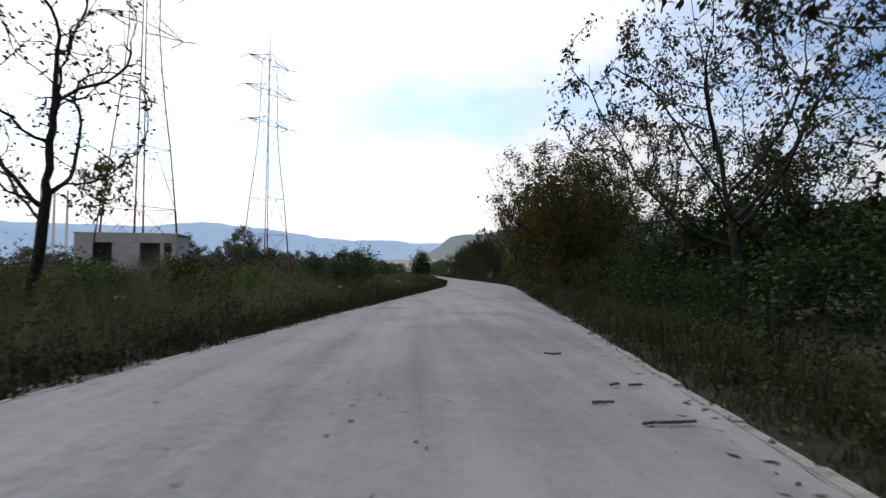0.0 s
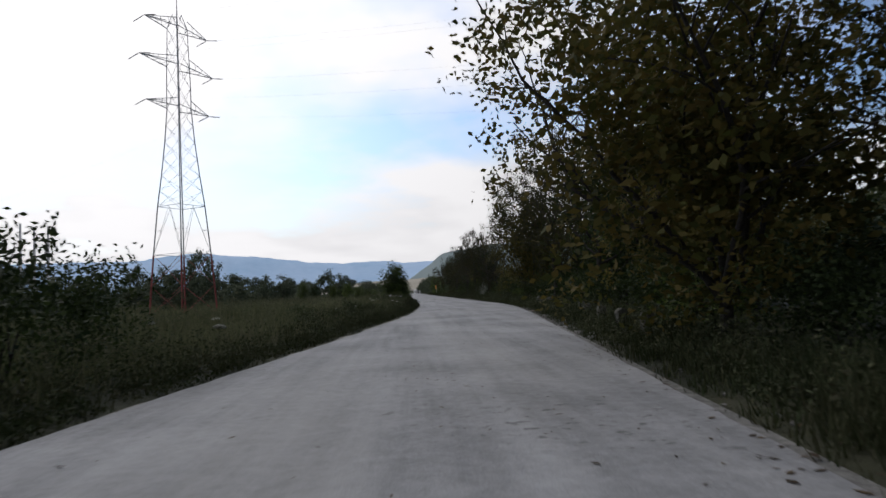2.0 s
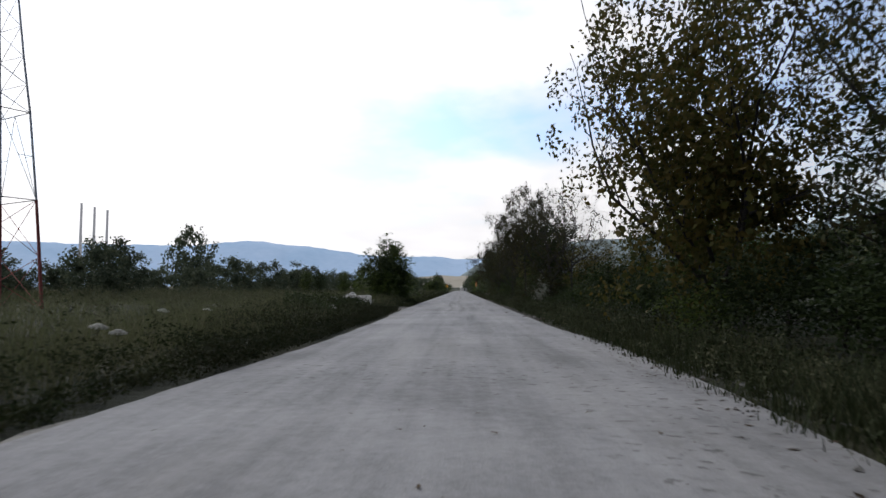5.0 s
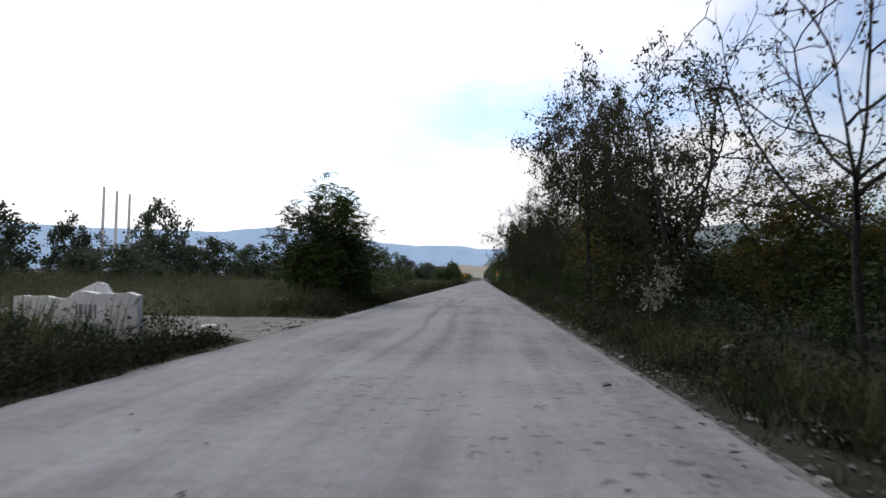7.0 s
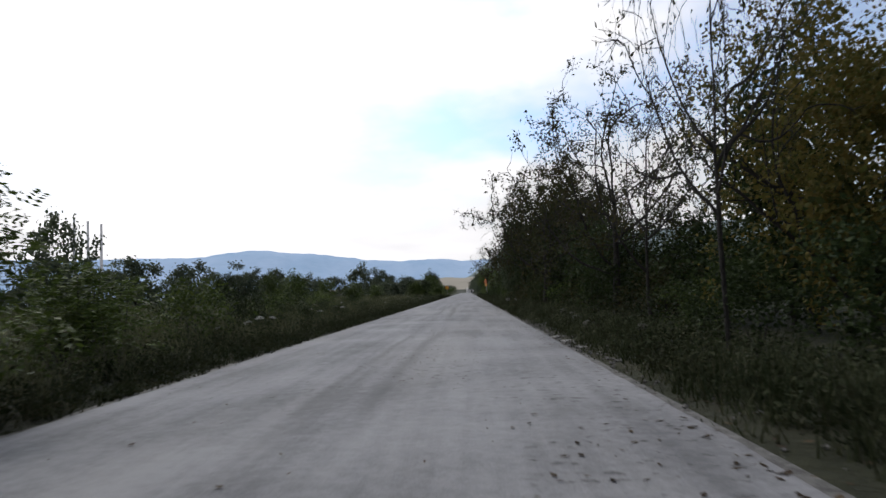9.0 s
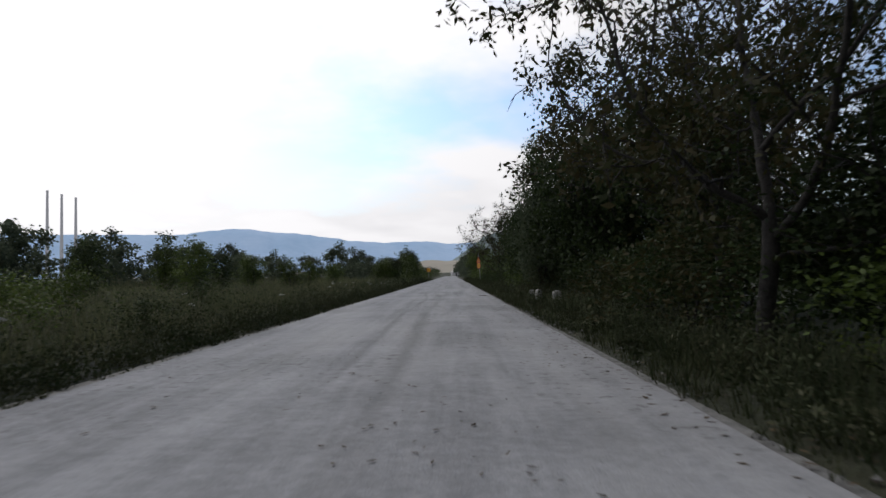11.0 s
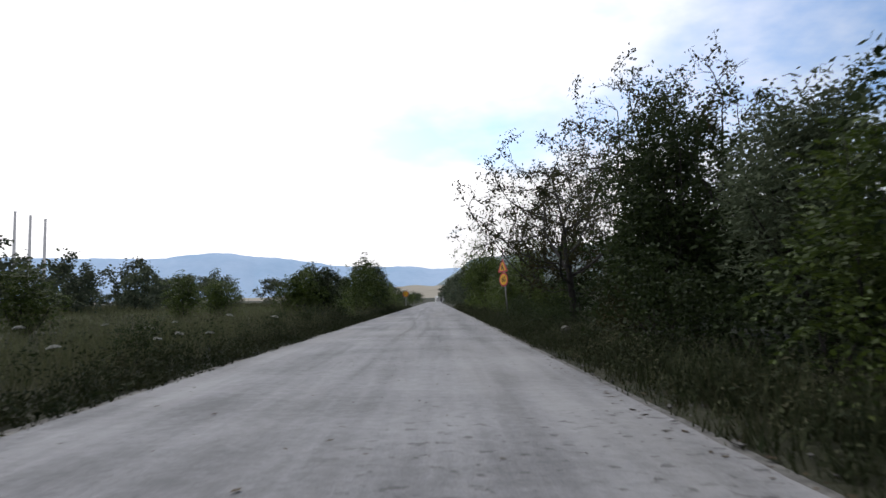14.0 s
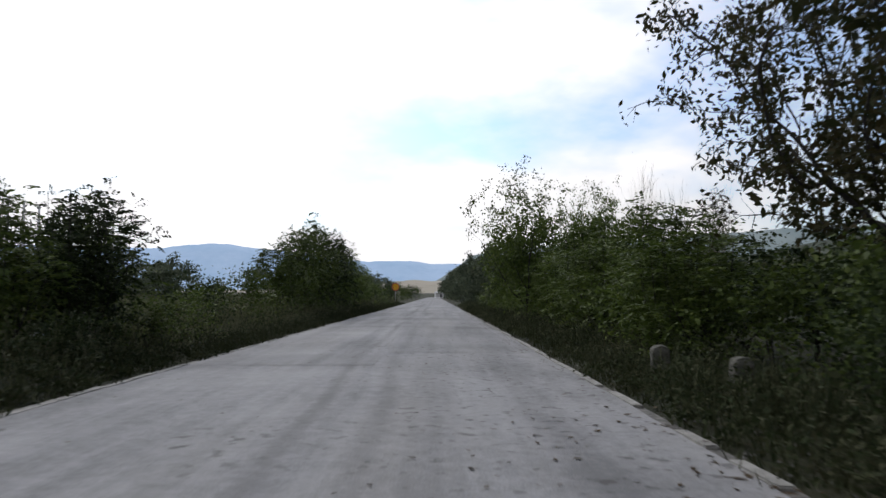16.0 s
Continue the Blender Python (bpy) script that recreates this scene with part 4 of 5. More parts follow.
for y, lat, h, k, r in ((119.2, -5.8, 4.9, 0, 1.9), (121.4, -5.6, 4.7, 1, 1.8), (117.0, -6.0, 3.8, 2, 1.5), (123.5, -5.5, 3.4, 3, 1.3), (127.2, -5.4, 1.9, 1, 1.2), (119.6, -5.1, 3.2, 2, 1.7), (116.6, -5.6, 2.6, 3, 1.4), (122.6, -4.9, 2.8, 0, 1.5)):
    plant("robinia", k, y, lat, h, r, 60 * k + y, "robinia thicket with feathery dark green leaves by the road")
def row_of_shrubs(*rows):
    for y, lat, h, k in rows:
        plant("shrub", k, y, lat, h, h * 0.75, 41 * k + y)


# bushes round the road sign
for k, (y, lat, h) in enumerate(((202.6, 5.0, 0.9), (204.3, 4.7, 0.95), (206.0, 4.5, 1.05), (207.6, 4.45, 1.15), (209.6, 4.7, 1.4), (205.4, 5.7, 1.3), (211.4, 5.0, 1.5))):
    plant("shrub", (5, 0, 2)[k % 3], y, lat, h, 0.75 + 0.1 * (k % 3), 83 * k, "leafy dark green bush on the verge by the sign")
# tall weedy bushes before the derelict building
for k in range(15):
    plant("shrub", (4, 3, 1, 3)[k % 4], 15 + 0.95 * k, -7.2 - 3.1 * ((k * 7) % 5) / 2, 1.45 + 0.12 * (k % 3), 1.0 + 0.15 * (k % 2), 67 * k, "tall weedy olive-brown bush in the rough grass")
# low bushes close to the asphalt
row_of_shrubs((99.8, -4.5, 0.55, 5), (100.2, -5.2, 0.6, 0), (100.5, -7.3, 0.9, 0), (100.2, -6.4, 0.75, 5), (100.7, -8.3, 1.0, 2), (93.4, -5.3, 1.1, 0), (95.2, -5.9, 1.15, 5), (91.6, -5.9, 1.1, 2), (94.2, -7.0, 1.2, 5), (96.6, -6.6, 1.0, 0), (49.8, -5.2, 1.0, 2), (52.2, -4.7, 0.9, 0), (54.8, -4.6, 1.0, 5), (57.4, -4.9, 0.95, 2), (60.2, -4.6, 0.9, 0))
row_of_shrubs((204.6, -5.0, 0.9, 2), (208.4, -4.6, 1.0, 0), (212.2, -4.9, 1.1, 5), (216.0, -4.5, 0.95, 2), (219.4, -4.7, 1.1, 4), (188.6, -5.2, 0.9, 0), (193.2, -4.9, 0.95, 2), (141.2, -4.9, 1.0, 5), (147.4, -5.0, 1.0, 0), (154.6, -4.9, 0.9, 2))
row_of_shrubs((95.0, -4.4, 0.95, 5), (96.5, -5.0, 0.95, 2), (98.0, -5.6, 0.95, 0), (96.0, -6.2, 1.0, 5), (93.0, -4.6, 0.9, 2), (90.6, -4.5, 0.9, 0), (88.2, -4.7, 0.95, 5))
row_of_shrubs((99.3, -5.3, 0.75, 0), (98.3, -6.8, 0.8, 4), (96.6, -5.0, 0.8, 5), (99.6, -7.6, 0.8, 1))
row_of_shrubs((132, -5.4, 1.8, 4), (129.8, -6.6, 1.7, 1), (134.4, -7.0, 1.5, 5), (139, -6.0, 1.4, 2), (142.5, -6.6, 1.5, 1), (150, -6.4, 1.3, 0), (154, -7.2, 1.5, 4), (163, -7.0, 1.3, 2), (136, -5.8, 1.6, 0), (146, -7, 1.6, 5), (158, -8.5, 1.6, 1))
row_of_shrubs((226, -6.0, 1.9, 0), (229, -5.6, 2.1, 4), (222.4, -5.2, 1.5, 1), (272, -5.4, 2.6, 1), (280, -5.6, 2.8, 0), (300, -5.6, 2.8, 5), (318, -5.6, 3.2, 4), (340, -5.6, 3.2, 1), (366, -5.6, 3.4, 0), (400, -6, 4, 5), (440, -6, 4, 1))
for y, lat, h, k, r in ((217.2, -6.4, 2.9, 1, 1.3), (218.5, -5.6, 3.0, 2, 1.3), (219.8, -6.2, 2.8, 0, 1.3), (217.8, -7.2, 2.6, 3, 1.2), (236, -6.0, 3.4, 1, 1.5), (239.4, -5.7, 4.3, 3, 1.6), (243.2, -5.6, 4.9, 0, 1.8), (247.0, -5.5, 4.6, 2, 1.8), (251.5, -5.4, 4.4, 1, 1.7), (256, -5.6, 4.0, 0, 1.7), (262, -5.6, 3.6, 3, 1.7)):
    plant("robinia", k, y, lat, h, r, 50 * k + y, "robinia bush with feathery green leaves by the road")
for x, y, h, k in ((-19, 193, 4.0, 0), (-23, 197, 4.4, 1), (-27, 192, 4.0, 2), (-17, 201, 3.2, 3), (-31, 199, 4.6, 0), (-14.5, 205, 2.6, 1), (-22, 207, 3.6, 2), (-14, 226, 2.8, 3), (-18, 230, 3.2, 0)):
    plant("robinia", k, y, x - mid(y), h, 1.6, 70 * k + y, "robinia bush at the edge of the field")

# trees across the field
rng = random.Random(9)
def field_trees(*rows):
    for x, y, h, r in rows:
        plant("field_tree", rng.randrange(5), y, x - mid(min(y, 520)), h, r * 1.25, rng.uniform(0, 360))


field_trees((-58, 209, 8.8, 4.0), (-70, 204, 7.5, 4.0), (-86, 206, 6.0, 4.0), (-44, 148, 7.2, 3.2), (-49, 152, 7.6, 3.4), (-56, 158, 5.0, 3), (-38, 160, 4.4, 3), (-62, 150, 6.4, 3.5), (-72, 156, 6.8, 3.5), (-84, 160, 7.0, 4), (-40, 88, 5.2, 2.2), (-44, 92, 4.2, 2.2))
field_trees((-62.5, 217, 15.0, 4.2), (-79, 214, 12.0, 4.0), (-55, 226, 8.6, 4.0), (-50, 238, 8.2, 4.0), (-46, 250, 8.6, 3.6), (-52, 297, 9.0, 3.2), (-60, 290, 7.0, 4.0), (-48, 268, 8.0, 4.0), (-44, 282, 6.8, 3.4), (-66, 270, 8.0, 4.0), (-68, 243, 7.6, 4.2), (-76, 232, 7.0, 4.2))
field_trees((-53, 343, 9.0, 4.0), (-60, 330, 7.0, 4.0), (-47, 322, 6.0, 3.4), (-60, 505, 19, 9.0), (-48, 500, 14, 8.0), (-30, 480, 10, 6), (-70, 470, 11, 6), (-18, 440, 7, 5), (-40, 410, 8, 5), (-90, 420, 11, 7), (-20, 330, 5.4, 3.2), (-26, 345, 6.0, 3.4), (-16, 372, 6.4, 3.5), (-24, 395, 6.6, 3.8))
for i in range(40):
    y = 130 + i * 10 + rng.uniform(-4, 4)
    plant("field_tree", rng.randrange(5), y, -95 - rng.uniform(0, 60) - mid(min(y, 520)), rng.uniform(5, 8), rng.uniform(3.5, 5.5), rng.uniform(0, 360))
for i in range(28):
    y = 520 + i * 16
    plant("field_tree", rng.randrange(5), y, -30 - 5 * i * rng.random() - rng.uniform(0, 40), rng.uniform(6, 9), rng.uniform(4, 6), rng.uniform(0, 360))

# the wooded slope of the ridge: crowns too many to count
rw = np.random.default_rng(21)
crowns = []
for i in range(1500):
    y, lat, r = rw.uniform(-30, 480), 44 + 190 * rw.random() ** 1.3, rw.uniform(2.2, 4.6)
    x = mid(y) + lat
    d = rw.normal(size=(30, 3))
    d /= np.linalg.norm(d, axis=1)[:, None]
    d[:, 2] = np.abs(d[:, 2]) * 1.2
    crowns.append(leaf_quads(rw, np.array([x, y, ground_z(x, y) + 0.4]) + d * r * rw.uniform(0.8, 1.1, size=(30, 1)), 1.7, 0.8, 0.2))
tagged(new("ridge_woods", quads("ridge_woods", np.concatenate(crowns), RIDGELEAF)), "scrubby autumn woods covering the slope of the ridge", "woods", kind="stuff")

# ---------- pylons ----------
def pylon(x, y, turn, scale=1.0):
    root = new("lattice_pylon")
    root.matrix_basis = pose(x, y, ground_z(x, y), 0, 0, turn) @ Matrix.Scale(scale, 4)
    tagged(root, "tall steel lattice pylon with red-painted feet, standing in the field", "pylon", "power line pylons")
    levels = [(0, 2.65), (3.4, 2.45), (7.1, 2.24), (12.8, 1.85), (16.5, 1.5), (20.5, 1.18), (24.6, 0.95), (27.1, 0.95), (29.7, 0.9), (32.1, 0.84), (34.4, 0.8), (36.2, 0.35)]
    corner = ((-1, -1), (1, -1), (1, 1), (-1, 1))

    def at(k, c):
        z, h = levels[k]
        return Vector((corner[c][0] * h, corner[c][1] * h, z))

    for c in range(4):
        v, f = [], []
        ks = range(2, len(levels))
        tube(v, f, [at(k, c) for k in ks], [0.084 - 0.004 * k for k in ks])
        leg = part("leg", mesh("leg", v, f, STEEL), root)
        v, f = [], []
        tube(v, f, [at(0, c) - Vector((0, 0, 0.4)), at(1, c), at(2, c)], [0.115, 0.105, 0.095])
        part("foot_section", mesh("foot_section", v, f, RUST), leg, "red oxide painted foot of the pylon")

    def brace(red, a, b, r):
        v, f = [], []
        rod(v, f, a, b, r, r, 3)
        part("foot_brace" if red else "brace", mesh("brace", v, f, RUST if red else STEEL), root, "red oxide painted brace" if red else "")

    for k in range(len(levels) - 1):
        for c in range(4):
            d = (c + 1) % 4
            red = k < 2
            r = 0.022 if k < 6 else 0.02
            if k == 3 or k == 2 or k == 0:
                brace(red, at(k, c), at(k, d), 0.04)
            if k == 2:  # tall knee braces below the waist
                top = (at(k + 1, c) + at(k + 1, d)) / 2
                brace(red, at(k, c), top, r)
                brace(red, at(k, d), top, r)
                brace(red, (at(k, c) + top) / 2, (at(k, c) + at(k + 1, c)) / 2, 0.022)
                brace(red, (at(k, d) + top) / 2, (at(k, d) + at(k + 1, d)) / 2, 0.022)
            elif k > 2:
                n = 2 if 2 < k < 6 else 1
                for i in range(n):
                    p0, p1 = at(k, c).lerp(at(k + 1, c), i / n), at(k, c).lerp(at(k + 1, c), (i + 1) / n)
                    q0, q1 = at(k, d).lerp(at(k + 1, d), i / n), at(k, d).lerp(at(k + 1, d), (i + 1) / n)
                    brace(red, p0, q1, r)
                    brace(red, q0, p1, r)
            else:
                brace(red, at(k, c), at(k + 1, d), r)
                brace(red, at(k, d), at(k + 1, c), r)
    v, f = [], []
    rod(v, f, (0, 0, 34.4), (0, 0, 39.2), 0.09, 0.04, 5)
    part("earth_spike", mesh("earth_spike", v, f, STEEL), root)
    for z, reach, half in ((24.6, 4.7, 0.95), (29.7, 5.5, 0.9), (34.4, 4.7, 0.8)):
        for s in (-1, 1):
            v, f = [], []
            tip = Vector((s * reach, 0, z + 0.1))
            for w in (-half, half):
                rod(v, f, (s * half, w, z), tip, 0.06, 0.05, 4)
                rod(v, f, (s * half, w, z + 1.0), tip, 0.05, 0.04, 4)
                for i in (0.25, 0.5, 0.75):
                    a = Vector((s * half, w, z)).lerp(tip, i)
                    rod(v, f, a, Vector((s * half, w, z + 1.0)).lerp(tip, i), 0.025, 0.025, 3)
                    rod(v, f, a, Vector((s * half, -w, z)).lerp(tip, i), 0.02, 0.02, 3)
            arm = part("crossarm", mesh("crossarm", v, f, STEEL), root)
            v, f = [], []
            # strain strings, which pull away along the line on both sides
            for w in (-1, 1):
                v, f = [], []
                for i in range(11):
                    a, b = 0.15 + i * 0.15, 0.27 + i * 0.15
                    rod(v, f, tip + Vector((0, w * a, -0.22 * a)), tip + Vector((0, w * b, -0.22 * b)), 0.07, 0.035, 6)
                part("insulator", mesh("insulator", v, f, STEEL), arm)
    return root


ARM_TURN = 61.0
pylon(-30.1, 105.6, ARM_TURN)
pylon(-33.0, 65.0, ARM_TURN)
# conductors run square to the crossarms
way = Vector((math.sin(radians(ARM_TURN)), -math.cos(radians(ARM_TURN)), 0))
across = Vector((math.cos(radians(ARM_TURN)), math.sin(radians(ARM_TURN)), 0))
for cx_, cy_ in ((-30.1, 105.6), (-33.0, 65.0)):
    for z, reach in ((24.5, 4.7), (29.6, 5.5), (34.3, 4.7)):
        for s in (-1, 1):
            v, f = [], []
            p = Vector((cx_, cy_, z)) + across * (s * reach)
            for side in (-1, 1):
                last = p
                for i in range(1, 25):
                    u = i / 24
                    q = p + way * (side * 260 * u) + Vector((0, 0, -11 * 4 * u * (1 - u)))
                    rod(v, f, last, q, 0.004, 0.004, 3)
                    last = q
            tagged(new("power_line", mesh("power_line", v, f, STEEL)), "thin sagging overhead power line conductor", "cable", "conductors")

# ---------- chimneys of a distant plant ----------
for k, (bx, by, h) in enumerate(((-853, 1520, 195), (-834, 1540, 189), (-815, 1560, 184))):
    root = new("chimney")
    root.matrix_basis = pose(bx, by, 0)
    tagged(root, "very tall slender concrete chimney of a distant plant", "chimney", "plant chimneys")
    v = [((4.2 - 1.9 * i / 12) * math.cos(j * math.pi / 8), (4.2 - 1.9 * i / 12) * math.sin(j * math.pi / 8), h * i / 12 - 3) for i in range(13) for j in range(16)]
    f = [(i * 16 + j, i * 16 + (j + 1) % 16, (i + 1) * 16 + (j + 1) % 16, (i + 1) * 16 + j) for i in range(12) for j in range(16)]
    # shaft, galleries and rim wear the painted haze and its glow too
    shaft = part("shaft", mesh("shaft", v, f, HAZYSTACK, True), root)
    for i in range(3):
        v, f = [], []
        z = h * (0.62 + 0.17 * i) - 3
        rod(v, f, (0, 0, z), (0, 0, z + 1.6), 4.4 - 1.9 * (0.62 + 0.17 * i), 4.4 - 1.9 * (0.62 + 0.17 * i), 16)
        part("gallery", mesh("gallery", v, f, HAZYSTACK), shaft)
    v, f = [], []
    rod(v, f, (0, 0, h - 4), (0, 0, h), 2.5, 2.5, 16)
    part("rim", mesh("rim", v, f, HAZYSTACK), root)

# ---------- unfinished building by the first pylon ----------
root = new("derelict_building")
root.matrix_basis = pose(-31.2, 59.6, 0, 0, 0, 4)
tagged(root, "low grey concrete shell with empty window openings", "building")
W, D, H, T = 8.3, 3.4, 4.2, 0.3


def wall_piece(name, size, at_, mat=GREYWALL, label=""):
    bm = bmesh.new()
    block(bm, size)
    return part(name, solid(bm, name, mat, 0.015), root, label, pose(*at_))


# left and right ends of the wall pieces, from the middle of the face
for side, y0, piers, bays in (
    ("front", -D / 2, ((-4.15, -2.65), (-1.1, 1.15), (2.8, 3.1), (3.75, 4.15)), ((-2.65, -1.1, 1.55), (1.15, 2.8, 1.4), (3.1, 3.75, 1.4))),
    ("back", D / 2, ((-4.15, -1.3), (-0.2, 2.0), (3.2, 4.15)), ((-1.3, -0.2, 2.2), (2.0, 3.2, 2.2))),
):
    for a, b in piers:
        wall_piece("pillar", (b - a, T, 3.5), ((a + b) / 2, y0, 1.75))
    wall_piece("lintel", (W, T + 0.02, H - 3.5), (0, y0, (H + 3.5) / 2))
    for a, b, up_ in bays:
        wall_piece("sill_wall", (b - a + 0.02, T - 0.03, up_), ((a + b) / 2, y0, up_ / 2))
for s in (-1, 1):
    wall_piece("side_wall", (T, D - T - 0.01, H - 0.04), (s * (W / 2 - T / 2), 0, (H - 0.04) / 2))
wall_piece("roof_slab", (W + 0.16, D + 0.3, 0.14), (0, 0, H + 0.075), GREYWALL, "thin flat concrete roof slab")
wall_piece("floor_slab", (W - 0.7, D - 0.7, 0.1), (0, 0, 0.06), CONCRETE)

# ---------- broken plastered wall by the track ----------
def slab(name, root, w, h, t, m, mat, seed, label=""):
    """A slab with a broken, uneven outline."""
    r = random.Random(seed)
    bm = bmesh.new()
    n = 9
    top = [(-w / 2 + w * i / (n - 1), h * (1 + r.uniform(-0.05, 0.02))) for i in range(n)]
    face = [bm.verts.new((x, -t / 2, z)) for x, z in [(-w / 2, 0), (w / 2, 0)] + top[::-1]]
    fc = bm.faces.new(face)
    ext = bmesh.ops.extrude_face_region(bm, geom=[fc])
    bmesh.ops.translate(bm, verts=[g for g in ext["geom"] if isinstance(g, bmesh.types.BMVert)], vec=(0, t, 0))
    bmesh.ops.recalc_face_normals(bm, faces=bm.faces)
    return part(name, solid(bm, name, mat, 0.006), root, label, m)


root = new("broken_wall")
root.matrix_basis = pose(-6.02, 101.8, -0.09, 0, 0, -14)
tagged(root, "broken white plastered wall with faded lettering in the weeds", "wall")
panel = slab("panel", root, 1.35, 0.96, 0.13, pose(0.85, -0.05, 0, 3, 0, 2), WHITEWASH, 1)
bm = bmesh.new()
fc = bm.faces.new([bm.verts.new(q) for q in ((-0.42, -0.09, 0), (0.4, -0.09, 0), (0.38, -0.09, 0.86), (0.2, -0.09, 1.1), (0.1, -0.09, 1.13), (-0.4, -0.09, 0.9))])
ext = bmesh.ops.extrude_face_region(bm, geom=[fc])
bmesh.ops.translate(bm, verts=[g for g in ext["geom"] if isinstance(g, bmesh.types.BMVert)], vec=(0, 0.18, 0))
bmesh.ops.recalc_face_normals(bm, faces=bm.faces)
part("leaning_slab", solid(bm, "leaning_slab", WHITEWASH, 0.006), root, "broken gable-shaped slab leaning behind", pose(0.12, 0.26, 0, -6, 0, 8))
low = slab("low_wall", root, 1.7, 0.86, 0.13, pose(-0.7, 0.12, 0, 0, 0, -4), WHITEWASH, 3)
pier = slab("pier", root, 0.62, 0.42, 0.3, pose(0.55, -0.36, 0, -4, 0, 3), WHITEWASH, 5, "low white block with faded lettering before the wall")
for i in range(5):
    bm = bmesh.new()
    block(bm, (0.05 + 0.03 * (i % 2), 0.006, 0.24), Matrix.Translation((-0.6 + i * 0.1, -0.068, 0.62)))
    part("letter_bar", solid(bm, "letter_bar", FADED), panel, "faded dark lettering on the plaster")
    bm = bmesh.new()
    block(bm, (0.05 + 0.03 * ((i + 1) % 2), 0.006, 0.12), Matrix.Translation((-0.22 + i * 0.1, -0.154, 0.2)))
    part("letter_bar", solid(bm, "letter_bar", FADED), pier, "faded dark lettering on the plaster")

# ---------- road signs ----------
def flat_shape(name, pts, t, mat, parent, m=None, label=""):
    bm = bmesh.new()
    fc = bm.faces.new([bm.verts.new((x, 0, z)) for x, z in pts])
    ext = bmesh.ops.extrude_face_region(bm, geom=[fc])
    bmesh.ops.translate(bm, verts=[g for g in ext["geom"] if isinstance(g, bmesh.types.BMVert)], vec=(0, -t, 0))
    bmesh.ops.recalc_face_normals(bm, faces=bm.faces)
    return part(name, solid(bm, name, mat), parent, label, m)


def disc(r, n=40):
    return [(r * math.cos(2 * math.pi * k / n), r * math.sin(2 * math.pi * k / n)) for k in range(n)]


def rounded_triangle(r, cut):
    pts = []
    for k in range(3):
        g = math.pi / 2 + 2 * math.pi * k / 3
        for d in range(-4, 5):
            a = g + d * math.pi / 12
            c = (r - 2 * cut) * math.cos(g), (r - 2 * cut) * math.sin(g)
            pts.append((c[0] + cut * math.cos(a), c[1] + cut * math.sin(a)))
    return pts


sx, sy = 3.86, 208.6
root = new("road_sign")
root.matrix_basis = pose(sx + 0.2, sy, -0.1, 0, -5.5, -58)
tagged(root, "yellow roadworks triangle above a 60 limit disc, leaning post", "road sign")
v, f = [], []
rod(v, f, (0, 0.05, 0), (0, 0.05, 3.5), 0.032, 0.032, 10)
part("post", mesh("post", v, f, POST, True), root)
tri = flat_shape("triangle", rounded_triangle(0.41, 0.045), 0.012, SIGN_RED, root, pose(0, 0, 2.66, 0, 4, 0), "faded red-bordered warning triangle")
flat_shape("field", rounded_triangle(0.27, 0.02), 0.004, SIGN_YELLOW, tri, pose(0, -0.0125, 0), "yellow field of the triangle")
flat_shape("pictogram", [(-0.10, -0.10), (-0.03, -0.10), (-0.01, 0.0), (0.03, -0.10), (0.13, -0.11), (0.07, -0.04), (0.03, 0.03), (0.0, 0.12), (-0.05, 0.13), (-0.07, 0.05)], 0.003, SIGN_BLACK, tri, pose(0, -0.0170, 0), "black roadworks pictogram")
ring = flat_shape("disc", disc(0.30), 0.012, SIGN_RED, root, pose(0, 0, 2.13), "red-rimmed speed limit disc")
flat_shape("field", disc(0.235), 0.004, SIGN_YELLOW, ring, pose(0, -0.0125, 0), "yellow field of the disc")
txt = bpy.data.curves.new("limit", "FONT")
txt.body, txt.size, txt.align_x, txt.align_y, txt.extrude = "60", 0.32, "CENTER", "CENTER", 0.002
txt.offset = 0.006
tmp = new("tmp", txt)
me = bpy.data.meshes.new_from_object(tmp)
bpy.data.objects.remove(tmp)
me.materials.clear()
me.materials.append(SIGN_BLACK)
part("numerals", me, ring, "black numerals 60", pose(0, -0.0195, 0, 90, 0, 0) @ Matrix.Diagonal((0.85, 1, 1, 1)))
for z in (2.50, 2.82, 2.02, 2.26):
    bm = bmesh.new()
    block(bm, (0.12, 0.05, 0.03), Matrix.Translation((0, 0.03, z)))
    part("clamp", solid(bm, "clamp", POST, 0.004), root)

root = new("road_sign")
root.matrix_basis = pose(-4.1, 292, -0.1, 0, 0, 6)
tagged(root, "far yellow round road sign on a post at the verge", "road sign")
v, f = [], []
rod(v, f, (0, 0.05, 0), (0, 0.05, 2.9), 0.035, 0.035, 8)
part("post", mesh("post", v, f, POST, True), root)
ring = flat_shape("disc", disc(0.5), 0.012, SIGN_RED, root, pose(0, 0, 2.35))
flat_shape("field", disc(0.40), 0.004, SIGN_YELLOW, ring, pose(0, -0.0125, 0), "yellow field of the disc")

# small pale building where the road leaves the view
root = new("roadside_hut")
root.matrix_basis = pose(3.2, 566, 0, 0, 0, 8)
tagged(root, "small white hut far off beside the road", "hut")
bm = bmesh.new()
block(bm, (4.6, 4, 2.4), Matrix.Translation((0, 0, 1.2)))
part("walls", solid(bm, "walls", PALE, 0.03), root)
bm = bmesh.new()
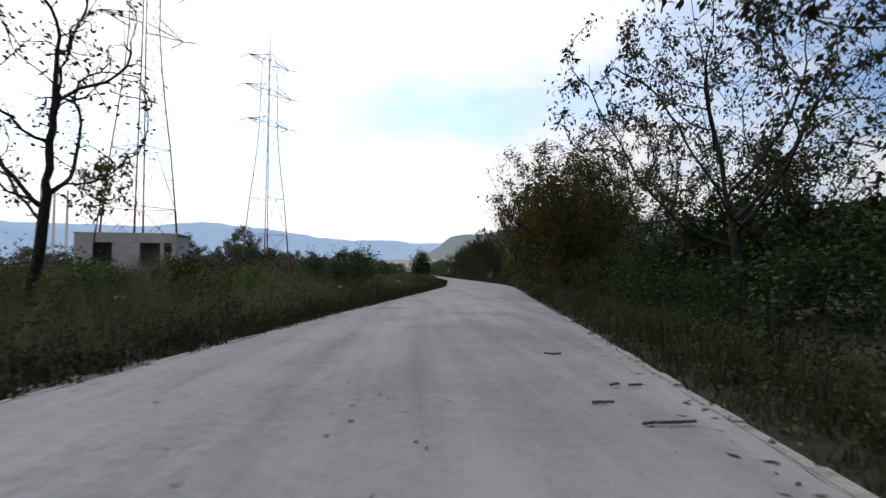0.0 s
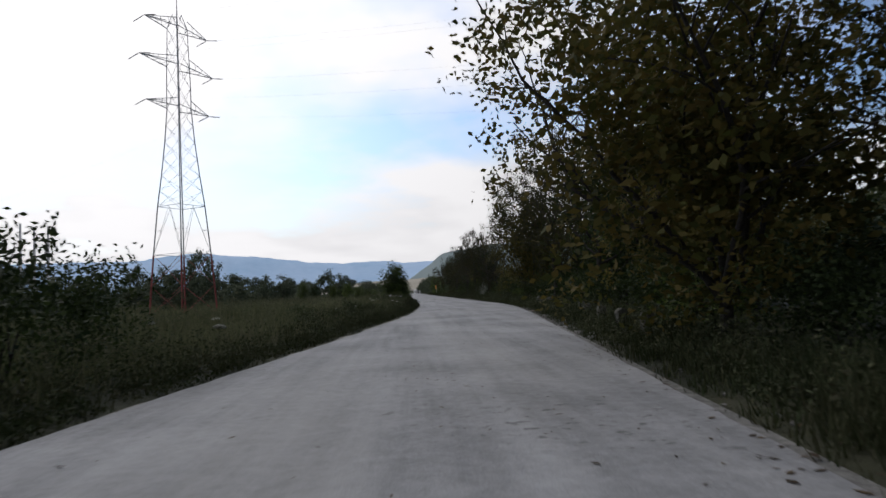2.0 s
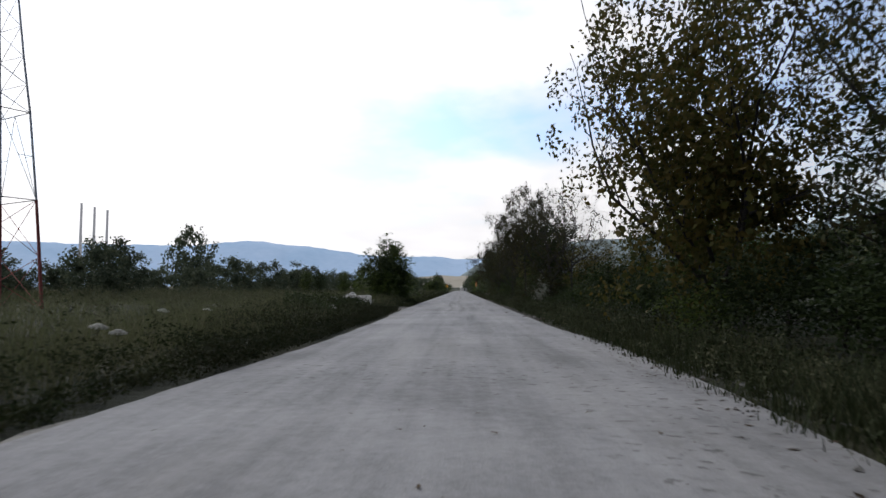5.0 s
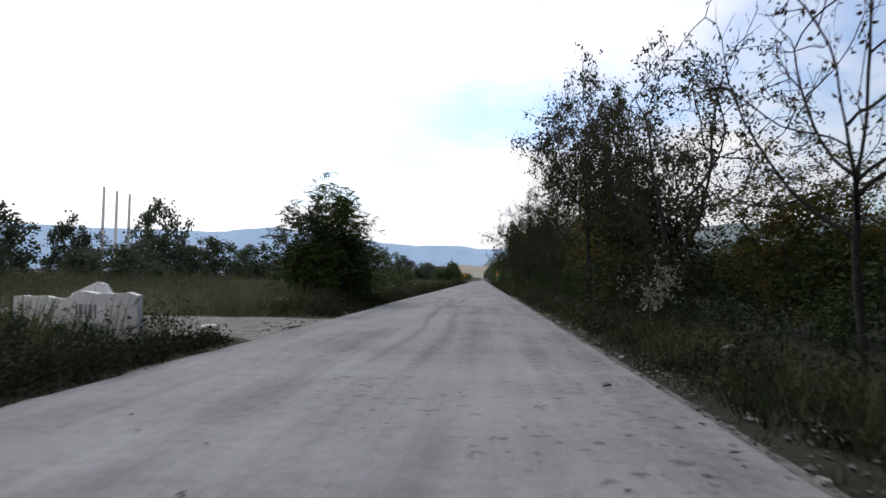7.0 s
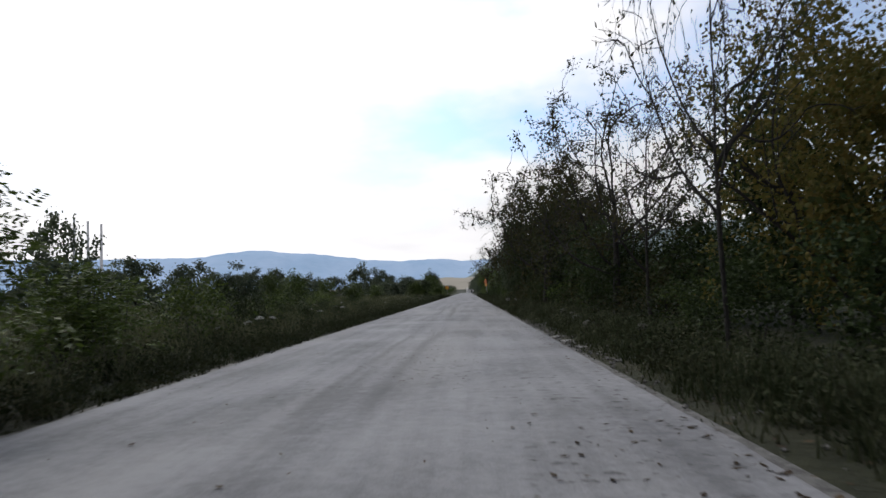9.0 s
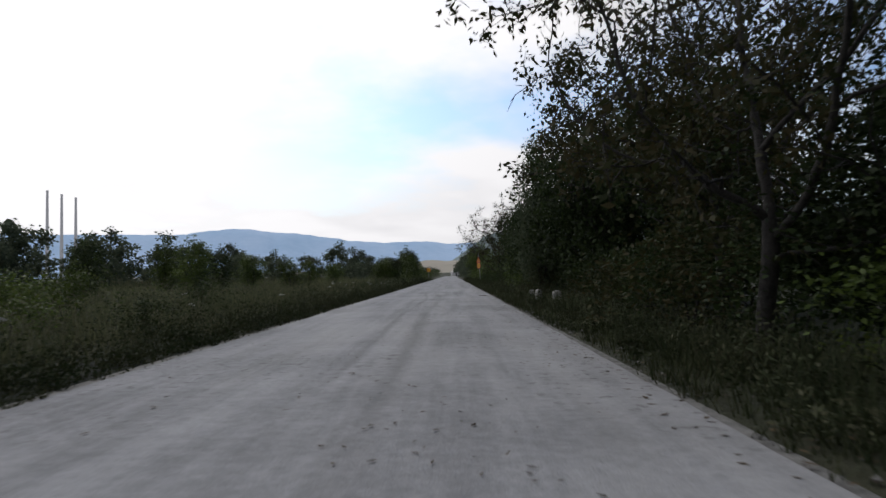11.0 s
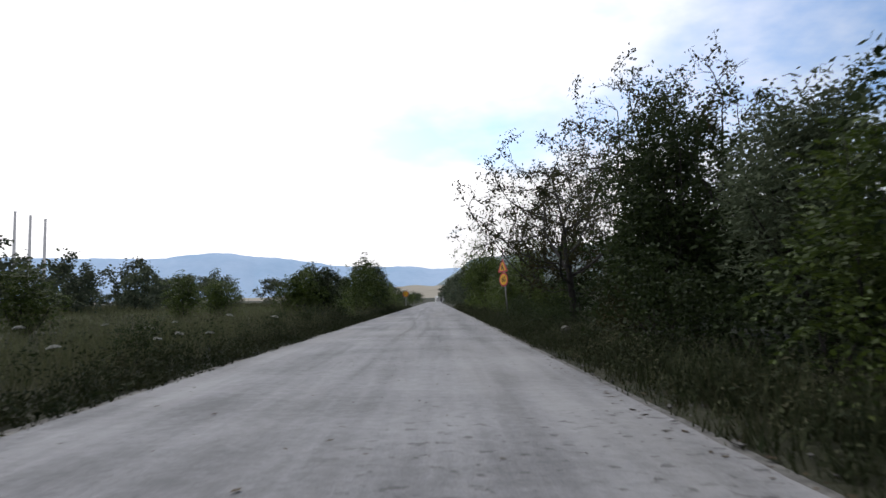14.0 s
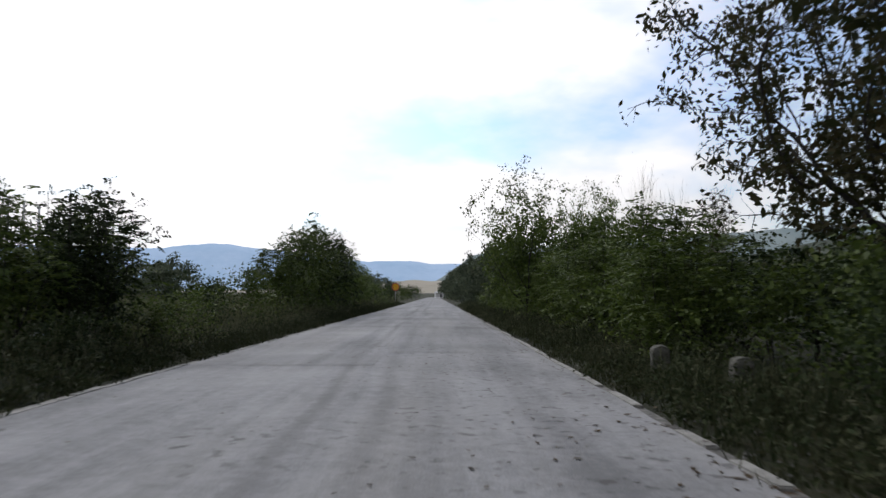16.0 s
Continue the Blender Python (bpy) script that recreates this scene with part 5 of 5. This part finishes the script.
for vtx in [((-2.6, -2.4, 2.4), (2.6, -2.4, 2.4), (2.6, 2.4, 2.4), (-2.6, 2.4, 2.4), (-2.6, 0, 3.3), (2.6, 0, 3.3))]:
    p = [bm.verts.new(q) for q in vtx]
    for q in ((0, 1, 5, 4), (2, 3, 4, 5), (1, 2, 5), (3, 0, 4), (3, 2, 1, 0)):
        bm.faces.new([p[i] for i in q])
part("roof", solid(bm, "roof", GREYWALL), root)
bm = bmesh.new()
block(bm, (0.9, 0.06, 1.9), Matrix.Translation((0.6, -2.03, 0.97)))
part("door", solid(bm, "door", DARK), root)

# ---------- old concrete guard stones ----------
GUARDS = [(30.6, 4.5, 0.5), (39.6, 4.45, 0.58), (41.7, 4.45, 0.58), (44.8, 4.5, 0.57), (47.5, 4.55, 0.56), (50.6, 4.8, 0.56), (61.5, 4.7, 0.57), (63.2, 4.6, 0.56), (65.4, 4.65, 0.57)]
GUARDS += [(99.7, 4.7, 0.36), (117.9, 4.45, 0.5), (129.2, 4.7, 0.42), (132.5, 4.3, 0.36), (134.9, 4.4, 0.38), (137.8, 4.75, 0.38), (140.3, 4.8, 0.42), (164.8, 4.85, 0.56), (166.8, 4.5, 0.56), (169.1, 4.45, 0.5), (198.4, 4.6, 0.42), (213.6, 4.65, 0.5), (215.5, 4.4, 0.49)]
for i, (y, lat, h) in enumerate(GUARDS):
    r = random.Random(40 + i)
    bm = bmesh.new()
    tall = h + 0.26
    wide_, deep_ = r.uniform(0.23, 0.29), r.uniform(0.19, 0.24)
    block(bm, (wide_, deep_, tall), Matrix.Translation((0, 0, tall / 2)))
    bmesh.ops.bevel(bm, geom=list(bm.edges), offset=0.045, segments=3, affect="EDGES", profile=0.5)
    bmesh.ops.subdivide_edges(bm, edges=[e for e in bm.edges if e.calc_length() > 0.12], cuts=3, use_grid_fill=True)
    for vv in bm.verts:
        if vv.co.z > tall - 0.02:
            vv.co.z += 0.045 * (1 - (2 * vv.co.x / wide_) ** 2)
        vv.co += Vector((noise.noise(vv.co * 9 + Vector((i, 0, 0))), noise.noise(vv.co * 9 + Vector((0, i, 5))), noise.noise(vv.co * 9 + Vector((0, 3, i))))) * 0.014
    clean = 160 < y < 172
    me = solid(bm, "guard_stone", EDGING if clean else MOSSY)
    ob = new("guard_stone", me)
    ob.matrix_basis = pose(mid(y) + lat, y, -0.30, r.uniform(-5, 5), r.uniform(-6, 6), r.uniform(-25, 25))
    tagged(ob, "pale concrete guard stone standing clear of the weeds" if clean else "weathered mossy concrete guard stone sunk in the weeds", "guard stone", "guard stones")

# ---------- kerb slabs ----------
for name, side, y0, y1 in (("right_edging", 1, -2, 19), ("right_edging", 1, 205, 252), ("left_edging", -1, 202, 250), ("left_edging", -1, -2, 24)):
    root = new(name)
    root.matrix_basis = pose(mid((y0 + y1) / 2), (y0 + y1) / 2, 0)
    tagged(root, "flush worn concrete edging along the asphalt", "edging", kind="structure")
    y = y0
    r = random.Random(y0 + side)
    while y < y1:
        L = r.uniform(0.6, 1.4)
        if r.random() < 0.14:
            y += L * 0.6
            continue
        bm = bmesh.new()
        block(bm, (r.uniform(0.11, 0.15), L - 0.02, 0.12))
        me = solid(bm, "edging_slab", EDGING, 0.014)
        lat = (EDGE_R + 0.08) if side > 0 else (EDGE_L - 0.07)
        x = mid(y + L / 2) + lat + r.uniform(-0.012, 0.012)
        part("edging_slab", me, root, "", root.matrix_basis.inverted() @ pose(x, y + L / 2, -0.052 + r.uniform(-0.012, 0.008), r.uniform(-0.6, 0.6), r.uniform(-2, 2), r.uniform(-0.9, 0.9) - BEND * (y < 54)))
        y += L

# ---------- grass, weeds, litter ----------
def mids(y):
    d = BEND_Y - y
    k = math.tan(radians(BEND))
    return -k * np.where(d > BEND_HALF, d, np.where(d < -BEND_HALF, 0, (d + BEND_HALF) ** 2 / (4 * BEND_HALF)))


def clumpy(y, lat, f=0.5):
    return 0.5 + 0.5 * np.sin(y * f + 1.7 * np.sin(lat * f * 1.3)) * np.sin(lat * f * 1.9 + 2.1 * np.sin(y * f * 0.37))


def blades(rng, y, lat, height, width, per, spread, lean=0.35):
    """Tufts of leaning, tapered blades, from arrays of tuft places."""
    n = len(y) * per
    y, lat, height = np.repeat(y, per), np.repeat(lat, per), np.repeat(height, per)
    y = y + rng.normal(size=n) * spread
    lat = lat + rng.normal(size=n) * spread
    h = height * rng.uniform(0.45, 1.15, size=n)
    g = rng.uniform(0, 2 * math.pi, size=n)
    a = np.stack([mids(y) + lat, y, np.full(n, -0.08)], 1)
    d = np.stack([np.cos(g), np.sin(g), np.zeros(n)], 1)
    s = np.stack([-np.sin(g), np.cos(g), np.zeros(n)], 1) * (width * rng.uniform(0.6, 1.3, size=n))[:, None]
    out = (lean * rng.uniform(0.3, 1.4, size=n) * h)[:, None]
    up = np.array([0, 0, 1.0])
    t = a + up * h[:, None] + d * out
    return np.stack([a - s, a + s, t + s * 0.15, t - s * 0.15], 1)


rg = np.random.default_rng(77)


def off_track(y, lat):
    """True where no grass grows: the dirt track and its mouth."""
    x = mids(y) + lat
    s = np.clip((-2.9 - x) / 16, 0, 1)
    half = 3.9 - 3.1 * np.clip(s * 2.0, 0, 1) ** 2 * (3 - 2 * np.clip(s * 2.0, 0, 1))
    return (x < -2.5) & (np.abs(y - (106.1 + 3.5 * s + 4 * s * s)) < half)


def sow(n, y0, y1, l0, l1, power=1.0):
    y = rg.uniform(y0, y1, n)
    lat = l0 + (l1 - l0) * rg.random(n) ** power
    k = ~off_track(y, lat)
    rubble = ((y > 90) & (y < 141)) | ((y > 45) & (y < 65))  # broken stony edge
    k &= ~(rubble & (lat > 3) & (lat < 3.75) & (rg.random(n) < 0.65))
    return y[k], lat[k]


# left verge: tall weeds and grass close to the asphalt
y, lat = sow(10500, -4, 300, -3.2, -8.5, 1.5)
hgt = (0.16 + 0.70 * np.clip((-lat - 3.3) / 1.5, 0, 1)) * (0.6 + 0.7 * clumpy(y, lat, 0.6)) * rg.uniform(0.7, 1.25, len(y))
# strip by the asphalt: shade and corner dimming are put into its dark tones
edge = lat > -4.0
tagged(new("edge_grass", quads("edge_grass", blades(rg, y[edge], lat[edge], hgt[edge], 0.013, 8, 0.10, 0.7), SHADEWEED)), "rank grass in shade-darkened tones along the edge of the road", "grass", kind="stuff")
near = (lat > -4.9 + 0.8 * (clumpy(y, lat, 0.4) - 0.5)) & ~edge
tagged(new("verge_grass", quads("verge_grass", blades(rg, y[near], lat[near], hgt[near], 0.013, 8, 0.10, 0.6), GRASS)), "tall dull green and brown verge grass", "grass", kind="stuff")
far = ~near & ~edge
tagged(new("meadow_grass", quads("meadow_grass", blades(rg, y[far], lat[far], hgt[far], 0.014, 8, 0.12, 0.6), FIELD)), "pale olive meadow grass behind the verge", "grass", kind="stuff")
y, lat = sow(19000, -4, 330, -6, -60, 1.6)
hgt = 0.36 + 0.5 * clumpy(y, lat, 0.23)
tagged(new("field_grass", quads("field_grass", blades(rg, y, lat, hgt, 0.018, 7, 0.34, 0.8), FIELD)), "tall dry grass of the open field", "grass", kind="stuff")
y, lat = sow(4200, -4, 62, -8, -32, 1.2)
tagged(new("field_grass", quads("field_grass", blades(rg, y, lat, 0.8 + 0.45 * clumpy(y, lat, 0.3), 0.022, 7, 0.22, 0.4), FIELD)), "rank tall grass before the derelict building", "grass", kind="stuff")
y, lat = sow(8000, 60, 520, -40, -130, 1.0)
hgt = 0.8 + 0.6 * clumpy(y, lat, 0.1)
tagged(new("far_grass", quads("far_grass", blades(rg, y, lat, hgt, 0.08, 5, 0.8), FIELD)), "tall dry grass far across the field", "grass", kind="stuff")
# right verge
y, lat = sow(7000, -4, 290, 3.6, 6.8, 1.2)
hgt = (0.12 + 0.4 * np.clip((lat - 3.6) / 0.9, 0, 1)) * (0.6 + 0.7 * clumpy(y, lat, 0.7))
tagged(new("verge_grass", quads("verge_grass", blades(rg, y, lat, hgt, 0.012, 8, 0.11, 0.7), VERGE)), "weedy grass in shade-darkened tones under the roadside trees", "grass", kind="stuff")

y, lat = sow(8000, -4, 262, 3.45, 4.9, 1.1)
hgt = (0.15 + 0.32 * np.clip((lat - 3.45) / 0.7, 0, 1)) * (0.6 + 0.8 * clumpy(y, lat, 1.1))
tagged(new("edge_grass", quads("edge_grass", blades(rg, y, lat, hgt, 0.013, 7, 0.08, 0.6), SHADEWEED)), "short rank grass along the edge of the road", "grass", kind="stuff")


def herb(rng, y, lat, height, n, size):
    """Bushy weeds: leaves over a low mound, uneven from plant to plant."""
    k = len(y) * n
    tall = np.repeat(height, n)
    d = rng.normal(size=(k, 3))
    d /= np.linalg.norm(d, axis=1)[:, None]
    d *= rng.uniform(0.55, 1.08, size=(k, 1))
    wide = np.clip(tall * 0.6, 0.18, 0.75)
    p = np.stack([np.repeat(mids(y) + lat, n) + d[:, 0] * wide, np.repeat(y, n) + d[:, 1] * wide, tall * (0.5 + 0.5 * d[:, 2])], 1)
    return leaf_quads(rng, p, size, 0.42, 0.0, 0.9)


def bushes(n, y0, y1, l0, l1, per, low, high, mat, label, leaf=0.085):
    y, lat = sow(n, y0, y1, l0, l1, 1.0)
    away = np.clip((np.abs(lat) - 3.3) / 0.9, 0.25, 1)
    h = (low + (high - low) * rg.random(len(y)) ** 1.6) * away * (0.5 + 0.8 * clumpy(y, lat, 0.5))
    tagged(new("verge_weeds", quads("verge_weeds", herb(rg, y, lat, h, per, leaf), mat)), label, "weeds", kind="stuff")


bushes(1500, -4, 280, 3.8, 6.2, 44, 0.25, 0.95, SHADEWEED, "bushy weeds in shade-darkened tones under the roadside trees")
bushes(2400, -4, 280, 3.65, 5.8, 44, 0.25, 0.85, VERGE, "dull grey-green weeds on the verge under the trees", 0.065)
bushes(1700, -4, 290, -3.15, -4.0, 40, 0.3, 0.7, SHADEWEED, "low dark weeds hanging over the edge of the asphalt", 0.07)
bushes(480, -4, 280, 3.7, 5.6, 44, 0.25, 0.8, GRASS, "pale dry weeds on the verge", 0.07)
bushes(2300, -4, 290, -3.3, -4.8, 46, 0.3, 1.05, SHADEWEED, "bushy weeds in shade-darkened tones along the edge of the road")
bushes(1100, -4, 290, -4.2, -8.5, 60, 0.4, 1.4, GRASS, "bushy grey-green weeds in the meadow")
bushes(420, -4, 230, -7.5, -24, 70, 0.6, 1.6, GRASS, "scattered bushy weeds in the open field", 0.12)
bushes(200, 80, 98, -3.6, -6.2, 60, 0.75, 1.1, SHADEWEED, "rank dark weeds before the broken wall")
bushes(120, 84, 99.5, -6.0, -11, 60, 0.5, 0.85, GRASS, "rank olive weeds before the broken wall")
bushes(46, 97, 100.9, -7.0, -9.6, 60, 0.8, 1.0, SHADEWEED, "dark bushy weeds growing up against the broken wall")
bushes(420, 74, 101, -3.0, -3.6, 44, 1.2, 2.2, SHADEWEED, "dark weeds hanging over the edge of the asphalt", 0.07)
bushes(90, 110.6, 117, -3.2, -6.0, 50, 0.35, 0.65, SHADEWEED, "low dark weeds between the track and the thicket")
bushes(260, 113, 138, -16, -32, 80, 1.1, 1.9, GRASS, "tall olive-brown weeds across the meadow", 0.12)
bushes(170, 196, 216, 3.42, 3.95, 40, 1.0, 1.9, SHADEWEED, "low dark weeds hanging over the edging by the sign", 0.07)
bushes(110, 47, 57, -19, -34, 90, 1.7, 2.1, GRASS, "rank head-high weeds close before the derelict building", 0.14)
bushes(240, 12, 56, -8, -28, 80, 1.3, 2.0, GRASS, "tall rank weeds before the derelict building", 0.12)

SUNK = [q for q in GUARDS if not 160 < q[0] < 172]
gy = np.repeat([q[0] for q in SUNK], 10) + rg.normal(size=10 * len(SUNK)) * 0.22 - 0.32
gl = np.repeat([q[1] for q in SUNK], 10) + rg.normal(size=10 * len(SUNK)) * 0.22 - 0.05
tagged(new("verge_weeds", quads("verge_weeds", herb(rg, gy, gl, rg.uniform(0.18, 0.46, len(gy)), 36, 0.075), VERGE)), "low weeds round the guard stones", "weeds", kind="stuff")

# white flower umbels in the left-hand grass
rr = random.Random(3)
uv, uf = [], []
for i in range(10):
    g = 2 * math.pi * i / 10
    for j in range(3):
        rod(uv, uf, (0.13 * math.cos(g) * (j + 1) / 3, 0.13 * math.sin(g) * (j + 1) / 3, -0.02 * (j - 1)), (0.13 * math.cos(g) * (j + 1) / 3 + 0.01, 0.13 * math.sin(g) * (j + 1) / 3, 0.025 - 0.02 * (j - 1)), 0.028, 0.02, 5)
head = mesh("flower_head", uv, uf, UMBEL)
sv, sf = [], []
rod(sv, sf, (0, 0, -0.85), (0, 0, 0), 0.006, 0.004, 4)
for i in range(10):
    g = 2 * math.pi * i / 10
    rod(sv, sf, (0, 0, -0.09), (0.12 * math.cos(g), 0.12 * math.sin(g), 0), 0.003, 0.002, 3)
stalk = mesh("stalk", sv, sf, SHADEWEED)
for i in range(64):
    y = rr.uniform(6, 226)
    lat = -4.3 - 4.5 * rr.random() ** 1.6
    if 101 < y < 116:
        continue
    ob = new("umbel_flower")
    s = rr.uniform(0.6, 0.95)
    ob.matrix_basis = pose(mid(y) + lat, y, 0.78 * s + rr.uniform(-0.05, 0.05), rr.uniform(-12, 12), rr.uniform(-12, 12), rr.uniform(0, 360)) @ Matrix.Scale(s, 4)
    tagged(ob, "white flat-topped wild umbel flower in the grass", "flower", "umbel flowers")
    part("flower_head", head, ob)
    part("stalk", stalk, ob)

# ---------- broken concrete, rubble and rubbish by the road ----------
def chunk(name, size, at_, spin, mat, seed, label, category, group="", tilt=6):
    """A broken lump: a block with knocked-off corners and an uneven face."""
    r = random.Random(seed)
    bm = bmesh.new()
    block(bm, size, Matrix.Translation((0, 0, size[2] / 2)))
    bmesh.ops.subdivide_edges(bm, edges=list(bm.edges), cuts=2, use_grid_fill=True)
    for vv in bm.verts:
        far_ = sum(abs(c) > 0.45 * d for c, d in ((vv.co.x, size[0]), (vv.co.y, size[1]), (vv.co.z - size[2] / 2, size[2])))
        if far_ == 3:
            vv.co = vv.co.lerp(Vector((0, 0, size[2] / 2)), r.uniform(0.08, 0.3))
        vv.co += Vector((r.uniform(-1, 1) * size[0], r.uniform(-1, 1) * size[1], r.uniform(-1, 1) * size[2])) * 0.05
    ob = new(name, solid(bm, name, mat))
    y, lat, z = at_
    ob.matrix_basis = pose(mid(y) + lat, y, z, r.uniform(-tilt, tilt), r.uniform(-tilt, tilt), spin)
    return tagged(ob, label, category, group)


rr = random.Random(17)
for k in range(46):
    y = rr.uniform(41, 62) if k < 24 else rr.uniform(90, 112) if k < 38 else rr.uniform(126, 141)
    w_ = rr.uniform(0.10, 0.25) if k % 3 == 0 else rr.uniform(0.08, 0.18)
    chunk("rubble_stone", (w_, w_ * rr.uniform(0.5, 0.9), w_ * rr.uniform(0.22, 0.45)), (y, EDGE_R + wider(y) + rr.uniform(0.12, 0.75), -0.035), rr.uniform(0, 180), EDGING, 300 + k, "broken pale lump of concrete on the gravel shoulder", "rubble", "rubble on the shoulder")
chunk("fallen_slab", (0.36, 0.26, 0.10), (104.9, -4.8, -0.02), 12, PALE, 401, "white concrete slab lying at the mouth of the dirt track", "slab", tilt=2)
chunk("concrete_beam", (0.26, 4.6, 0.24), (117.0, -6.6, 0.12), 5, PALE, 402, "pale concrete beam lying in the grass beside the track", "beam", tilt=1)
chunk("paper_scrap", (0.14, 0.10, 0.02), (57.4, 3.31, -0.01), 30, UMBEL, 403, "crumpled white paper scrap at the edge of the road", "litter", "roadside litter")
chunk("paper_scrap", (0.10, 0.07, 0.03), (101.0, 3.5, -0.01), 70, UMBEL, 404, "crumpled white paper scrap at the edge of the road", "litter", "roadside litter")
chunk("drink_can", (0.10, 0.06, 0.05), (58.6, 3.52, -0.02), 55, RUST, 405, "flattened red drink can on the gravel shoulder", "litter", "roadside litter")

# gravel grains and fallen leaves
n = 5200
y = rg.uniform(-3, 290, n)
lat = EDGE_R + 0.05 + 0.75 * rg.random(n) ** 1.3
r = 0.008 + 0.035 * rg.random(n) ** 3
# rubble where the edge has broken up, and over the mouth of the track
for k0, k1, y0, y1 in ((0, 700, 46, 64), (700, 1500, 90, 112), (1500, 2000, 126, 141)):
    y[k0:k1] = rg.uniform(y0, y1, k1 - k0)
    r[k0:k1] = 0.008 + 0.042 * rg.random(k1 - k0) ** 4
y[2000:2900], lat[2000:2900] = rg.uniform(103.8, 113.5, 900), -3.0 - 7 * rg.random(900) ** 1.5
r[2000:2900] = 0.006 + 0.04 * rg.random(900) ** 5
octv, octf = [], []
oct_ = np.array([(1, 0, 0), (0, 1, 0), (-1, 0, 0), (0, -1, 0), (0, 0, 0.7), (0, 0, -0.7)])
for i in range(n):
    q = oct_ * rg.uniform(0.6, 1.3, size=(6, 1)) * r[i] + np.array([float(mids(y[i])) + lat[i], y[i], 0.0 + 0.2 * r[i]])
    s = len(octv)
    octv += q.tolist()
    octf += [(s + a, s + b, s + 4) for a, b in ((0, 1), (1, 2), (2, 3), (3, 0))] + [(s + b, s + a, s + 5) for a, b in ((0, 1), (1, 2), (2, 3), (3, 0))]
tagged(new("gravel", mesh("gravel", octv, octf, GRAVEL)), "loose gravel and stones on the shoulder", "gravel", kind="stuff")


def litter(n, y0, y1, l0, l1, size, power=1.0, clump=0.0):
    y = rg.uniform(y0, y1, n)
    lat = l1 + (l0 - l1) * rg.random(n) ** power
    if clump:
        k = clumpy(y, lat, 0.45) > clump
        y, lat = y[k], lat[k]
    n = len(y)
    g = rg.uniform(0, 2 * math.pi, n)
    L = size * rg.uniform(0.5, 1.4, n)
    z = 0.04 * (1 - ((lat - 0.1) / 3.3) ** 2) + 0.004
    c = np.stack([mids(y) + lat, y, z], 1)
    d = np.stack([np.cos(g), np.sin(g), 0 * g], 1) * L[:, None]
    s = np.stack([-np.sin(g), np.cos(g), 0 * g], 1) * (L * rg.uniform(0.3, 0.5, n))[:, None]
    curl = np.stack([0 * L, 0 * L, L * rg.uniform(0.02, 0.09, n)], 1)
    return np.stack([c - d, c + s + curl * 0.6, c + d + curl, c - s + curl * 0.3], 1)


fallen = np.concatenate([litter(750, 22, 62, -0.4, 3.2, 0.036, 1.5, 0.5), litter(2100, 104, 165, -0.4, 3.2, 0.036, 1.5, 0.5), litter(1700, 197, 250, -0.4, 3.2, 0.038, 1.5, 0.5), litter(800, -3, 250, 0.0, 3.2, 0.034), litter(800, -3, 250, -3.0, 1.0, 0.04), litter(3000, -3, 250, 2.9, 4.2, 0.05)])
tagged(new("fallen_leaves", quads("fallen_leaves", fallen, LITTER)), "dark fallen leaves scattered over the asphalt", "leaves", kind="stuff")
for k, (y, lat, L, g) in enumerate(((6.25, 2.71, 0.45, 4), (8.05, 2.6, 0.12, 20), (8.0, 2.82, 0.13, -10), (7.1, 2.31, 0.2, 8), (10.8, 2.2, 0.25, -12), (92.7, 3.1, 0.22, -25), (90.6, 3.5, 0.36, 4), (90.85, 3.78, 0.34, 38), (105.2, -3.03, 0.9, 82), (97.9, 2.69, 0.1, 40), (176.6, 2.8, 0.4, -8))):
    v, f = [], []
    p = Vector((-L / 2, 0, 0))
    rs = random.Random(k)
    for i in range(5):
        q = p + Vector((L / 5, rs.uniform(-0.02, 0.02), rs.uniform(-0.004, 0.008)))
        rod(v, f, p, q, 0.016, 0.014, 6)
        p = q
    ob = new("fallen_branch", mesh("fallen_branch", v, f, BLEACHED, True))
    ob.matrix_basis = pose(mid(y) + lat, y, 0.04, 0, 0, g)
    tagged(ob, "broken dark stick lying on the asphalt", "branch", "fallen sticks")
